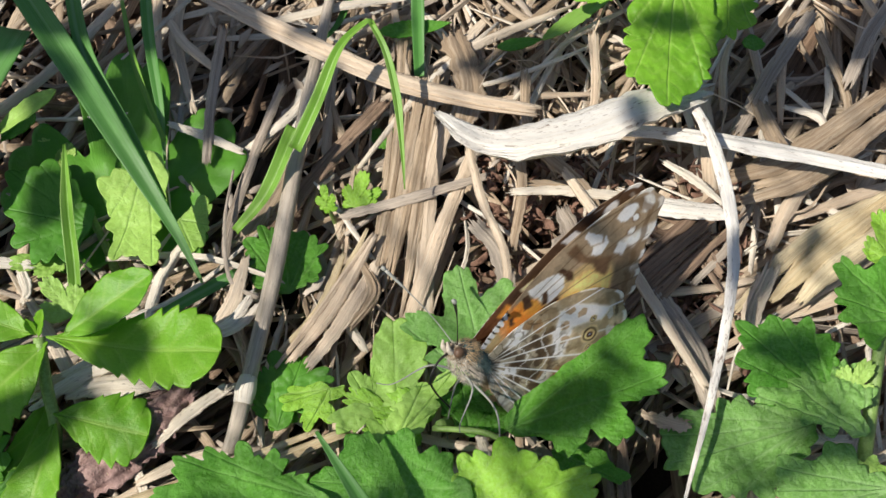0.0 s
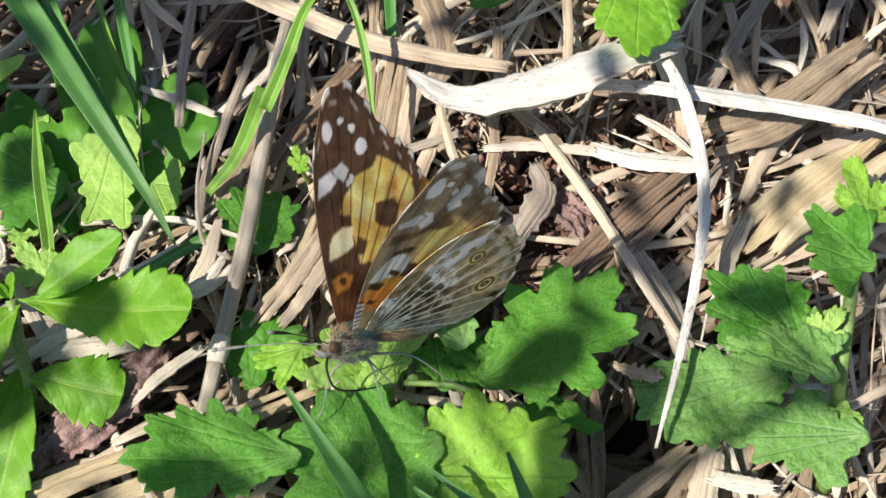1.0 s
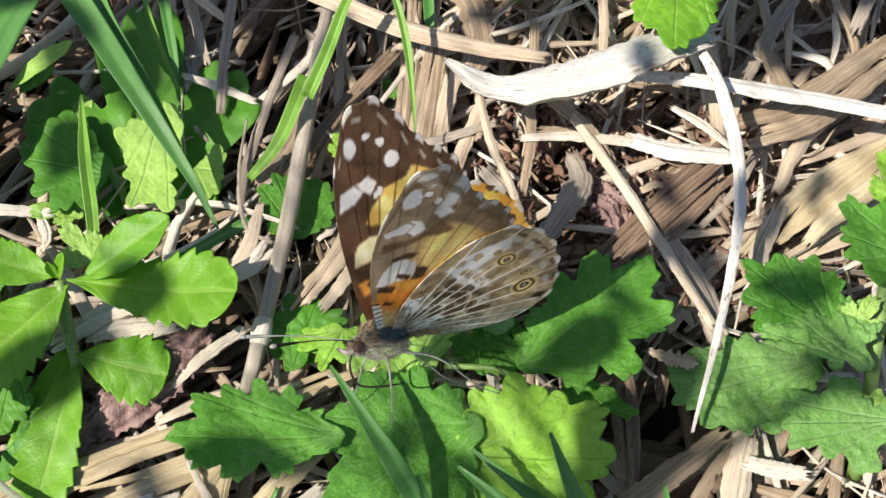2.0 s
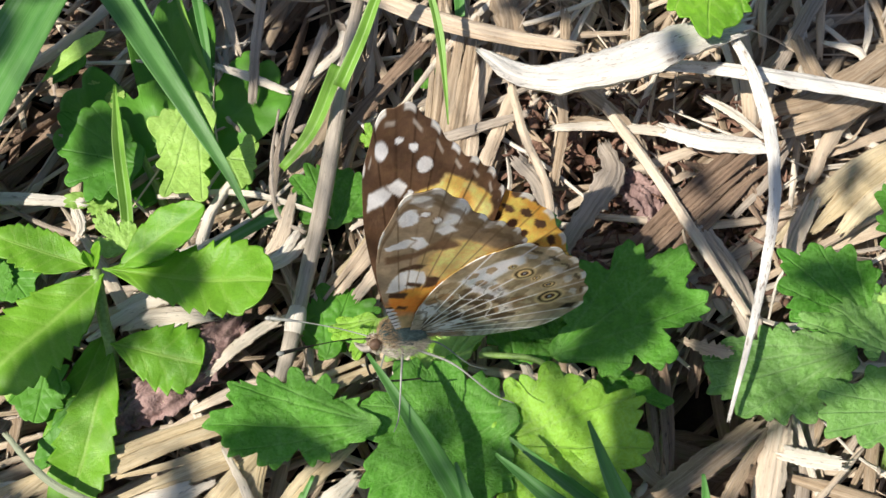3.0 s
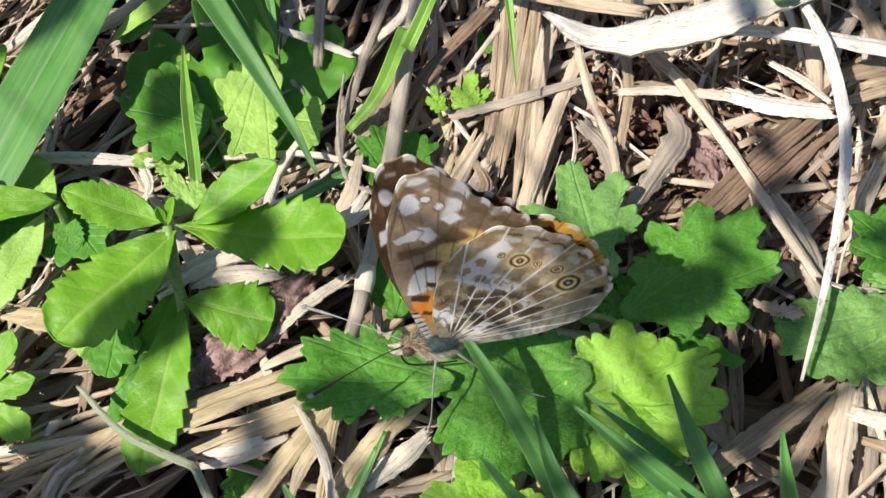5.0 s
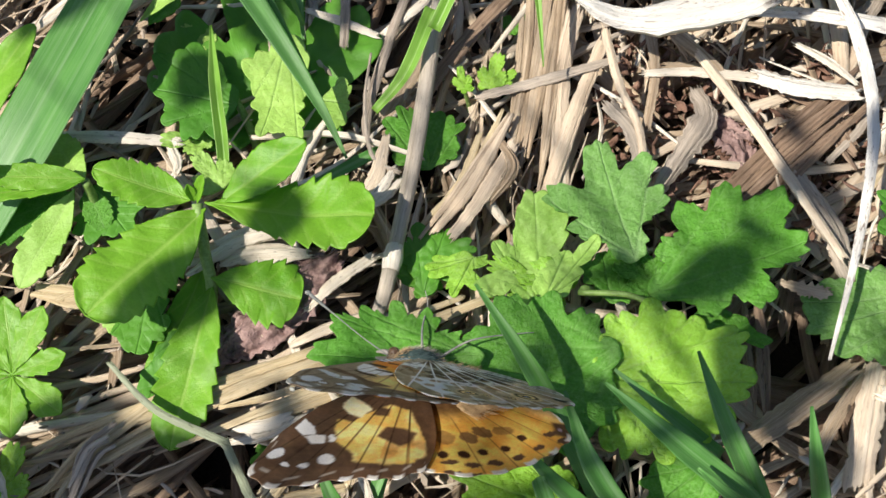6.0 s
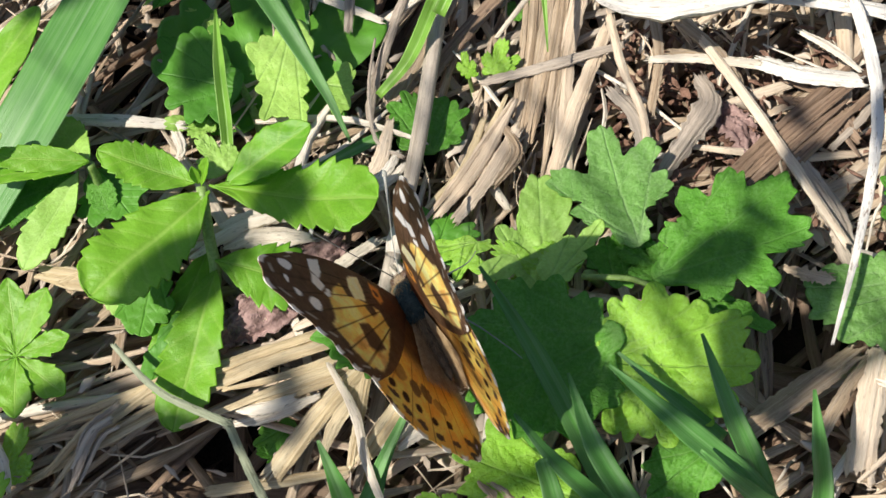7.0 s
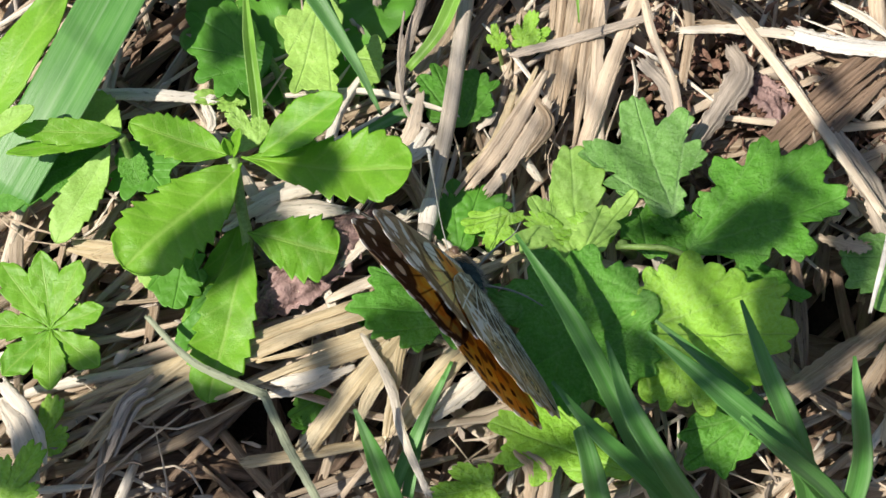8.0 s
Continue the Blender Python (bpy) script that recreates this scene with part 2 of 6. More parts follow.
def strip(points, widths, n=20, cols=7, bow=0.12, thick=0.12, roll=0.0, twist=0.0, ragged=0.0, rng=None, keel=0.0, ridges=0.05):
    """A blade as a closed solid: vertices, faces, uvs (millimetres along and across) and vein values."""
    path = spline(points, n)
    s = np.r_[0, np.cumsum(np.linalg.norm(np.diff(path, axis=0), axis=1))]
    w = np.interp(np.linspace(0, 1, n), np.linspace(0, 1, len(widths)), widths)
    tan = np.gradient(path, axis=0)
    tan /= np.linalg.norm(tan, axis=1)[:, None] + 1e-9
    side = np.cross(tan, np.array([0, 0, 1.0]))
    side[np.linalg.norm(side, axis=1) < 1e-3] = (1, 0, 0)
    side /= np.linalg.norm(side, axis=1)[:, None]
    up = np.cross(side, tan)
    a = np.radians(roll + twist * np.linspace(0, 1, n))[:, None]
    side, up = side * np.cos(a) + up * np.sin(a), up * np.cos(a) - side * np.sin(a)
    c = np.linspace(-1, 1, cols)
    rag = (rng.normal(0, ragged, (n, 2)) if rng is not None and ragged else np.zeros((n, 2)))
    ridge = rng.normal(0, ridges, cols) if rng is not None else np.zeros(cols)
    wave = np.interp(np.linspace(0, 1, n), np.linspace(0, 1, 6), rng.normal(0, 0.5, 6)) if rng is not None else np.zeros(n)
    tear = rng.normal(0, 0.28, (2, cols)) if rng is not None else np.zeros((2, cols))
    verts, uvs, veins = [], [], []
    for layer in (1, -1):
        for i in range(n):
            half = w[i] / 2
            for j, cj in enumerate(c):
                edge = half * (1 + (rag[i, 0] if cj < 0 else rag[i, 1]) * abs(cj))
                h = bow * w[i] * (1 - cj * cj) - keel * w[i] * (1 - abs(cj)) + layer * thick / 2 * (1 - 0.6 * abs(cj)) + ridge[j] * w[i] * (1 + wave[i] * cj)
                pull = tan[i] * tear[int(i > 0), j] * w[i] if i in (0, n - 1) else 0.0
                verts.append(path[i] + side[i] * cj * edge + up[i] * h + pull)
                uvs.append((s[i], cj * half))
                veins.append(1.0 if abs(cj) < 0.01 else 0.5 * (j % 2))
    faces = []
    m = n * cols
    for i in range(n - 1):
        for j in range(cols - 1):
            k = i * cols + j
            faces.append((k, k + 1, k + cols + 1, k + cols))
            faces.append((m + k, m + k + cols, m + k + cols + 1, m + k + 1))
        k = i * cols
        faces.append((k, k + cols, m + k + cols, m + k))
        k = i * cols + cols - 1
        faces.append((k, m + k, m + k + cols, k + cols))
    for k, turn in ((0, 1), ((n - 1) * cols, -1)):
        for j in range(cols - 1):
            f = (k + j, m + k + j, m + k + j + 1, k + j + 1)
            faces.append(f if turn > 0 else f[::-1])
    return np.array(verts), faces, uvs, veins


def tube(points, radii, n=20, around=8):
    """A round stem: vertices, faces, uvs, veins."""
    path = spline(points, n)
    r = np.interp(np.linspace(0, 1, n), np.linspace(0, 1, len(radii)), radii)
    s = np.r_[0, np.cumsum(np.linalg.norm(np.diff(path, axis=0), axis=1))]
    tan = np.gradient(path, axis=0)
    tan /= np.linalg.norm(tan, axis=1)[:, None] + 1e-9
    ref = np.array([0.31, 0.22, 0.92])
    a = np.cross(tan, ref)
    a /= np.linalg.norm(a, axis=1)[:, None]
    b = np.cross(a, tan)
    verts, uvs, faces = [], [], []
    for i in range(n):
        for j in range(around):
            u = 2 * math.pi * j / around
            verts.append(path[i] + r[i] * (a[i] * math.cos(u) + b[i] * math.sin(u)))
            uvs.append((s[i], r[i] * u))
    for i in range(n - 1):
        for j in range(around):
            k, l = i * around + j, i * around + (j + 1) % around
            faces.append((k, l, l + around, k + around))
    faces.append(tuple(range(around))[::-1])
    faces.append(tuple(range((n - 1) * around, n * around)))
    return np.array(verts), faces, uvs, [0.0] * len(verts)


def axes(base, tip, roll=0.0):
    """Axes of a leaf that runs from base to tip: along, across, up."""
    f = Vector(tip) - Vector(base)
    f.normalize()
    s = f.cross(Vector((0, 0, 1)))
    s.normalize()
    u = s.cross(f)
    a = radians(roll)
    return f, s * math.cos(a) + u * math.sin(a), u * math.cos(a) - s * math.sin(a)


def sheet(grid, rows, cols, thick):
    """Closes a grid of points (rows x cols) into a thin solid: returns vertices and faces."""
    g = np.array(grid, dtype=float).reshape(rows, cols, 3)
    du, dv = np.gradient(g, axis=0), np.gradient(g, axis=1)
    nrm = np.cross(du, dv)
    nrm /= np.linalg.norm(nrm, axis=2)[:, :, None] + 1e-9
    if nrm[:, :, 2].mean() < 0:
        nrm = -nrm
    top, low = (g + nrm * thick / 2).reshape(-1, 3), (g - nrm * thick / 2).reshape(-1, 3)
    m, faces = rows * cols, []
    for i in range(rows - 1):
        for j in range(cols - 1):
            k = i * cols + j
            faces.append((k, k + cols, k + cols + 1, k + 1))
            faces.append((m + k, m + k + 1, m + k + cols + 1, m + k + cols))
    rim = [(i * cols, (i + 1) * cols) for i in range(rows - 1)] + [((rows - 1) * cols + j, (rows - 1) * cols + j + 1) for j in range(cols - 1)]
    rim += [((i + 1) * cols + cols - 1, i * cols + cols - 1) for i in range(rows - 1)] + [(j + 1, j) for j in range(cols - 1)]
    faces += [(b, a, m + a, m + b) for a, b in rim]
    return np.vstack([top, low]), faces


def ovate_leaf(parent, base, tip, width, material=None, roll=0.0, fold=0.25, droop=0.0, teeth=8, deep=0.11, widest=0.6, blunt=0.55, seed=0):
    """A toothed leaf about a midrib, folded along it, with side veins."""
    rng = np.random.default_rng(seed + 17)
    L = (Vector(tip) - Vector(base)).length
    f, s, u = [np.array(a) for a in axes(base, tip, roll)]
    rows, half = 96, 13
    t = np.linspace(0, 1, rows)
    k = math.log(0.5) / math.log(widest)
    outline = np.maximum(np.sin(math.pi * t ** k), 0) ** blunt
    outline = np.maximum(outline, 0.05 * (1 - t))
    cols = 2 * half + 1
    pts, veins = [], []
    ph = rng.random(2)
    for i in range(rows):
        for j in range(cols):
            c = (j - half) / half
            saw = (t[i] * teeth * 1.35 + ph[int(c > 0)]) % 1.0
            cut = 1.7 * deep * (1 - saw) * min(1.0, max(0.0, (t[i] - 0.22) * 5)) if t[i] < 0.985 else 0.0
            w = width / 2 * outline[i] * (1 - cut * (0.8 + 0.25 * math.sin(9 * t[i] + ph[0] * 6)))
            lean = 0.06 * L * (abs(c) ** 1.5) * (0.6 if t[i] < 0.9 else 0.2)
            y = c * w
            x = t[i] * L + lean * (1 - t[i])
            z = fold * abs(y) - droop * t[i] ** 2
            z += 0.02 * width * math.sin(t[i] * 21 + abs(c) * 4 + ph[0] * 5) * abs(c)
            z += 0.12 * width * (noise.noise(Vector((x * 0.11 + seed, y * 0.11, seed * 1.7))))
            side = (t[i] * teeth * 0.95 - abs(c) * 1.1) % 1.0
            v = max(0.9 * math.exp(-(c * half * 1.1) ** 2), 0.45 * math.exp(-((side - 0.5) * 11) ** 2))
            veins.append(v)
            pts.append(np.array(base) + f * x + s * y + u * (z - 0.02 * width * v))
    verts, faces = sheet(pts, rows, cols, 0.16)
    return mesh_object("leaf", verts, faces, material or OVATE, parent, veins=veins * 2)


LOBES = {
    "fan": [(0, 1.0, 28), (52, 0.86, 26), (-52, 0.86, 26), (94, 0.5, 22), (-94, 0.5, 22)],
    "palm": [(0, 1.0, 27), (50, 0.76, 25), (-50, 0.76, 25), (90, 0.42, 22), (-90, 0.42, 22)],
    "three": [(0, 1.0, 29), (54, 0.8, 27), (-54, 0.8, 27)],
    "broad": [(0, 1.0, 24), (45, 0.88, 23.5), (-45, 0.88, 23.5), (86, 0.58, 22), (-86, 0.58, 22)],
}


def lobed_leaf(parent, base, tip, kind="fan", material=None, roll=0.0, cup=0.10, droop=0.0, rough=0.05, teeth=2.6, seed=0, depth=0.58, stretch=1.0):
    """A mugwort leaf: toothed lobes about the petiole, buckled between the veins."""
    rng = np.random.default_rng(seed + 5)
    L = (Vector(tip) - Vector(base)).length
    f, s, u = [np.array(a) for a in axes(base, tip, roll)]
    lobes = [(a + rng.uniform(-4, 4) * (a != 0), l * rng.uniform(0.92, 1.06) if a else l, w * rng.uniform(0.94, 1.1)) for a, l, w in LOBES[kind]]
    top = max(abs(a) + w for a, l, w in lobes)
    cols, rows = 201, 30
    th = np.linspace(-top, top, cols)
    rad = np.full(cols, 0.22)
    near, off = np.zeros(cols), np.zeros(cols)
    best = np.zeros(cols)
    for a, l, w in lobes:
        d = (th - a) / w
        inside = np.abs(d) < 1
        r = np.where(inside, l * np.maximum(1 - np.abs(d) ** 4.0, 0) ** 0.5, 0)
        scallop = 1 - np.abs(np.sin(math.pi * (np.abs(d) * teeth + 0.5))) ** 0.7
        r = r * (1 - 0.115 * scallop)
        better = r > best
        best = np.where(better, r, best)
        near = np.where(better, a, near)
        off = np.where(better, th - a, off)
        rad = np.maximum(rad, r)
    order = sorted(lobes)
    body = np.interp(th, [a for a, l, w in order], [l for a, l, w in order])
    rad = np.maximum(rad, depth * body)
    pts, veins = [], []
    for i in range(rows):
        q = 0.02 + 0.98 * (i / (rows - 1))
        for j in range(cols):
            r = q * rad[j] * L
            a = math.radians(th[j])
            x, y = r * math.cos(a), r * math.sin(a) * stretch * 0.68
            along, perp = r * math.cos(math.radians(off[j])), abs(r * math.sin(math.radians(off[j])))
            v = math.exp(-(perp / (0.016 * L + 0.05)) ** 2)
            side = ((along - perp * 1.1) / (0.13 * L)) % 1.0
            v = max(0.95 * v, 0.6 * math.exp(-((side - 0.5) * 9) ** 2) * min(1, perp / (0.03 * L)))
            z = cup * (x * x + y * y) / L - droop * (x / L) ** 2
            z += rough * L * noise.noise(Vector((x * 4.2 / L + seed * 3.1, y * 4.2 / L, seed)))
            z += 0.45 * rough * L * noise.noise(Vector((x * 11 / L, y * 11 / L + seed, 3.3)))
            z -= 0.035 * L * (1 - min(1.0, abs(off[j]) / 16.0)) * q * (1 - q)
            pts.append(np.array(base) + f * x + s * y + u * (z - 0.006 * L * v))
            veins.append(v)
    verts, faces = sheet(pts, rows, cols, 0.2)
    return mesh_object("leaf", verts, faces, material or MUG, parent, veins=veins * 2)


def value_noise(x, y, seed):
    """Smooth noise over the plane, from 0 to 1."""
    xi, yi = np.floor(x).astype(int), np.floor(y).astype(int)
    fx, fy = x - xi, y - yi
    fx, fy = fx * fx * (3 - 2 * fx), fy * fy * (3 - 2 * fy)

    def h(a, b):
        v = np.sin(a * 127.1 + b * 311.7 + seed * 74.7) * 43758.5453
        return v - np.floor(v)
    return (h(xi, yi) * (1 - fx) + h(xi + 1, yi) * fx) * (1 - fy) + (h(xi, yi + 1) * (1 - fx) + h(xi + 1, yi + 1) * fx) * fy


def edge(v, a, b):
    t = np.clip((v - a) / (b - a), 0, 1)
    return t * t * (3 - 2 * t)


def mugwort_leaf(parent, base, centre, z, tips, material=None, sinus=0.25, tooth=3.3, cut=1.0, blunt=1.3, rough=0.5, cup=0.008, tilt=(0.0, 0.0), seed=0):
    """A lobed, toothed leaf in a plane near z: stalk end, middle and the tips of its lobes, with sunken veins and puckers between them."""
    rng = np.random.default_rng(seed + 5)
    c, b = np.array(centre), np.array(base)
    ends = np.vstack([np.array(tips) - c, (b - c)[None, :]])
    ang, far = np.arctan2(ends[:, 1], ends[:, 0]), np.hypot(ends[:, 0], ends[:, 1])
    stalk = ang[-1]
    turn = np.mod(ang - stalk, 2 * math.pi)
    order = np.argsort(turn[:-1])
    knots = np.r_[0, turn[:-1][order], 2 * math.pi]
    reach = np.r_[far[-1], far[:-1][order], far[-1]]
    cols, rows = 360, 26
    a = np.linspace(0, 2 * math.pi, cols + 1)
    i = np.clip(np.searchsorted(knots, a, side="right") - 1, 0, len(knots) - 2)
    u = (a - knots[i]) / (knots[i + 1] - knots[i])
    mean = reach[i] + (reach[i + 1] - reach[i]) * (u * u * (3 - 2 * u))
    deep = 1.3 * np.where((i == 0) | (i == len(knots) - 2), sinus * 0.6, sinus) * np.clip((knots[i + 1] - knots[i]) / 0.9, 0.35, 1.5)
    r = 1.05 * mean * (1 - deep * np.sin(math.pi * u) ** 3.2)
    x, y = r * np.cos(a + stalk), r * np.sin(a + stalk)
    s = np.r_[0, np.cumsum(np.hypot(np.diff(x), np.diff(y)))]
    count = max(6, round(s[-1] / tooth))
    s = s / s[-1] * count
    warp = s + 0.22 * np.sin(s * 0.9 + seed) + 0.15 * np.sin(s * 2.3 + 2 * seed)
    phase = np.mod(warp, 1.0)
    size = 0.65 + 0.7 * np.array([rng.random() for _ in range(count + 3)])[np.floor(warp).astype(int) % (count + 3)]
    notch = np.abs(2 * np.clip(phase ** 1.25, 0, 1) - 1) ** blunt
    near_stalk = np.minimum(1.0, np.minimum(a, 2 * math.pi - a) / 0.35)
    r = r - cut * size * notch * near_stalk * np.minimum(1, r / 5.0)
    q = np.linspace(0.002, 1, rows)
    X = c[0] + q[:, None] * (r * np.cos(a + stalk))[None, :]
    Y = c[1] + q[:, None] * (r * np.sin(a + stalk))[None, :]
    ridge, side, size_of = np.zeros_like(X), np.zeros_like(X), far.max()
    best = np.full_like(X, 1e9)
    for tip in np.array(tips):
        d = tip - b
        L = np.hypot(*d)
        d = d / L
        bow = (tip - b) @ np.array((-d[1], d[0]))
        along, across = (X - b[0]) * d[0] + (Y - b[1]) * d[1], -(X - b[0]) * d[1] + (Y - b[1]) * d[0]
        off = np.abs(across - bow) + 3 * np.maximum(along - L, 0)
        width = 0.10 + 0.16 * np.clip(1 - along / L, 0, 1)
        ridge = np.maximum(ridge, np.exp(-(off / width) ** 2))
        mine = off < best
        best = np.where(mine, off, best)
        wave = np.mod((along - off * 0.9) / (0.115 * size_of + 0.9) + 0.3 * value_noise(X * 0.3, Y * 0.3, seed), 1.0)
        side = np.where(mine, np.exp(-((wave - 0.5) * 9) ** 2) * np.clip(off / 0.5, 0, 1) * 0.36, side)
    veins = np.maximum(ridge, side)
    pucker = value_noise(X * 0.55, Y * 0.55, seed + 1) - 0.5 + 0.6 * (value_noise(X * 1.3, Y * 1.3, seed + 2) - 0.5)
    wavy = (value_noise(X * 0.16, Y * 0.16, seed + 3) - 0.5) * 2.6
    R2 = (X - c[0]) ** 2 + (Y - c[1]) ** 2
    Z = z + cup * R2 + rough * (0.9 * pucker + wavy) - 0.22 * rough * ridge - 0.10 * rough * side + tilt[0] * (X - c[0]) + tilt[1] * (Y - c[1])
    Z += 0.35 * rough * (1 - notch)[None, :] * q[:, None] ** 6 * rng.uniform(-1, 1)
    g = np.stack([X, Y, Z], axis=2)
    verts, faces = sheet(g, rows, cols + 1, 0.18)
    return mesh_object("leaf", verts, faces, material or MUG, parent, veins=np.tile(veins.ravel(), 2))


def stem_part(parent, points, radii, material=None, name="stem", n=18):
    v, f, uv, ve = tube(points, radii, n)
    return mesh_object(name, v, f, material or STEM, parent, uv, ve)


def blade_part(parent, points, widths, material=None, name="blade", roll=0.0, keel=0.18, twist=0.0, n=26, cols=13):
    v, f, uv, ve = strip(points, widths, n, cols, 0.0, 0.16, roll, twist, keel=keel)
    return mesh_object(name, v, f, material or GRASS, parent, uv, ve)


def straw(points, widths, material=None, bow=0.16, roll=0.0, twist=0.0, thick=0.22, label="dry bleached straw lying on the litter", name="straw", ragged=0.06, seed=0, n=30, group="dry straw"):
    rng = np.random.default_rng(seed + int(abs(points[0][0]) * 13 + abs(points[0][1]) * 7))
    v, f, uv, ve = strip(points, widths, n, 15, bow * 0.6, thick, roll, twist, ragged, rng, ridges=0.035)
    return tagged(mesh_object(name, v, f, material or STRAW, None, uv, ve), label, "straw", group)


# ---- ground ----
def build_ground():
    """One sheet of soil: fine under the litter, coarse out to the horizon."""
    near = np.linspace(-200, 200, 81)
    far = np.geomspace(230, 60000, 14)
    line = np.r_[-far[::-1], near, far]
    n = len(line)
    verts, faces = [], []
    for y in line:
        for x in line:
            d = math.hypot(x, y)
            z = -15.0 + 3.5 * noise.noise(Vector((x * 0.045, y * 0.045, 0.4))) + 1.6 * noise.noise(Vector((x * 0.16, y * 0.16, 2.0)))
            if d > 300:
                z = -15.0 + min(d * 0.01, 120) * noise.noise(Vector((x * 0.0006, y * 0.0006, 5.0)))
            verts.append((x, y, z))
    for i in range(n - 1):
        for j in range(n - 1):
            k = i * n + j
            faces.append((k, k + 1, k + n + 1, k + n))
    tagged(mesh_object("ground", verts, faces, SOIL), "dark soil under the straw litter, gap shade deepened in its colour", "ground", kind="structure")


def lie_of(x, y):
    """Main direction of the fallen straw, in degrees, over the plan."""
    if x < -5 and y < -12:
        return 32
    if x < -5:
        return 58
    if x < 22:
        return 76
    return 38 if y < 30 else 60


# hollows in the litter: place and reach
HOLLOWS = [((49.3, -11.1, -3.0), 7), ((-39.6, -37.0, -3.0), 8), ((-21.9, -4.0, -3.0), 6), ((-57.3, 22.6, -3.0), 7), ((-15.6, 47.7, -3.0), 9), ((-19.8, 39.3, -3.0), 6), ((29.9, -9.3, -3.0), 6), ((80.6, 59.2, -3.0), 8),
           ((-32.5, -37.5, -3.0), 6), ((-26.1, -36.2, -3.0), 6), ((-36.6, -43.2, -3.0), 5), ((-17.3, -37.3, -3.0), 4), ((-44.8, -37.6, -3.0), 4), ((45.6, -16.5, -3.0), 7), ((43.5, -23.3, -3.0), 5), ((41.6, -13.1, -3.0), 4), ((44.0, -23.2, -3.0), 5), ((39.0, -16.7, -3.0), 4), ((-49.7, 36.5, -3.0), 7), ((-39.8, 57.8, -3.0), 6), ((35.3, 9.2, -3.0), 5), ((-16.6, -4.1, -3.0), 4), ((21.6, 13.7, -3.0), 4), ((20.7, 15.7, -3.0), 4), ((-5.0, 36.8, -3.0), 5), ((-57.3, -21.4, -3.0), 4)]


def build_litter(name, count, material, low, high, width, length, seed, label, spread=26, reach=95, bend=0.08, inner=0):
    rng = np.random.default_rng(seed)
    V, F, U, base = [], [], [], 0
    for _ in range(count):
        x, y = rng.uniform(-reach, reach), rng.uniform(-reach * 0.72, reach * 0.85)
        z0 = rng.uniform(low, high)
        if abs(x) < inner and abs(y) < inner:
            continue
        a = math.radians(lie_of(x, y) + rng.normal(0, spread) + (90 if rng.random() < 0.16 else 0))
        L, w = rng.uniform(*length), rng.uniform(*width)
        d = np.array((math.cos(a), math.sin(a), 0))
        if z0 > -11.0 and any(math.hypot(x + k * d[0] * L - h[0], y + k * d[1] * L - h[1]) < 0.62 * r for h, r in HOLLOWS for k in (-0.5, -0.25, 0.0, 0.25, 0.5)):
            continue
        tilt = rng.normal(0, 0.07)
        side = np.array((-d[1], d[0], 0)) * rng.normal(0, bend) * L
        mid = np.array((x, y, z0 + rng.uniform(0, 1.2)))
        pts = [mid - d * L / 2 - (0, 0, tilt * L / 2 + 0.6), mid + side, mid + d * L / 2 + (0, 0, tilt * L / 2 - 0.6)]
        v, f, uv, _ve = strip(pts, [w * 0.6, w, w, w * rng.uniform(0.1, 0.9)], 8, 7, rng.uniform(0.02, 0.42), 0.2, rng.normal(0, 28), rng.normal(0, 30), 0.1, rng)
        V.append(v)
        F += [tuple(i + base for i in q) for q in f]
        U += uv
        base += len(v)
    tagged(mesh_object(name, np.vstack(V), F, material, None, U), label, "litter", kind="stuff")


def build_crumbs(name, count, material, box, z, size, seed, label):
    """Small broken bits of leaf and bark in the hollows of the litter."""
    rng = np.random.default_rng(seed)
    V, F, base = [], [], 0
    for _ in range(count):
        c = np.array((rng.uniform(box[0], box[1]), rng.uniform(box[2], box[3]), rng.uniform(*z)))
        r = rng.uniform(*size)
        a, b = rng.uniform(0, 6.3), rng.uniform(-0.6, 0.6)
        d = np.array((math.cos(a) * math.cos(b), math.sin(a) * math.cos(b), math.sin(b)))
        v, f, uv, _ve = strip([c - d * r, c + rng.normal(0, 0.15 * r, 3), c + d * r], [r * 0.3, r * rng.uniform(0.5, 1.1), r * 0.2], 5, 4, rng.uniform(-0.3, 0.4), 0.25, rng.uniform(-60, 60), rng.normal(0, 40), 0.15, rng)
        V.append(v)
        F += [tuple(i + base for i in q) for q in f]
        base += len(v)
    tagged(mesh_object(name, np.vstack(V), F, material), label, "litter", kind="stuff")


build_ground()
# dark brown bottom layer, its colour also deepens the shade in the gaps
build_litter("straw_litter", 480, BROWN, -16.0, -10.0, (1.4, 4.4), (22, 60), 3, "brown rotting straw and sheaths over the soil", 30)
build_litter("straw_litter", 780, STRAW, -14.0, -2.0, (0.6, 2.4), (16, 52), 4, "tangled dry straw, tan and grey")
build_litter("straw_litter", 260, GREY, -11.0, -1.0, (0.5, 2.0), (12, 42), 5, "weathered grey straw strewn in the litter", 34)
build_litter("straw_litter", 260, PALE, -7.0, 0.2, (0.4, 1.7), (8, 38), 6, "bleached straw strewn over the litter", 30)
build_litter("straw_litter", 230, TAN, -8.0, 0.0, (0.8, 2.6), (18, 56), 10, "tan straw blades strewn over the litter", 24)
build_litter("straw_litter", 1300, STRAW, -14.0, -3.0, (1.2, 3.6), (22, 60), 11, "dry straw litter farther off, tan and grey", 30, 260, 0.08, 88)
build_litter("straw_fibres", 300, TAN, -7.0, 0.6, (0.12, 0.45), (6, 30), 9, "fine split straw fibres over the litter", 44, 95, 0.16)
build_crumbs("leaf_crumbs", 600, CRUMB, (18, 62, -2, 34), (-7, 0.3), (0.5, 2.0), 7, "reddish brown crumbled leaf between the straw")
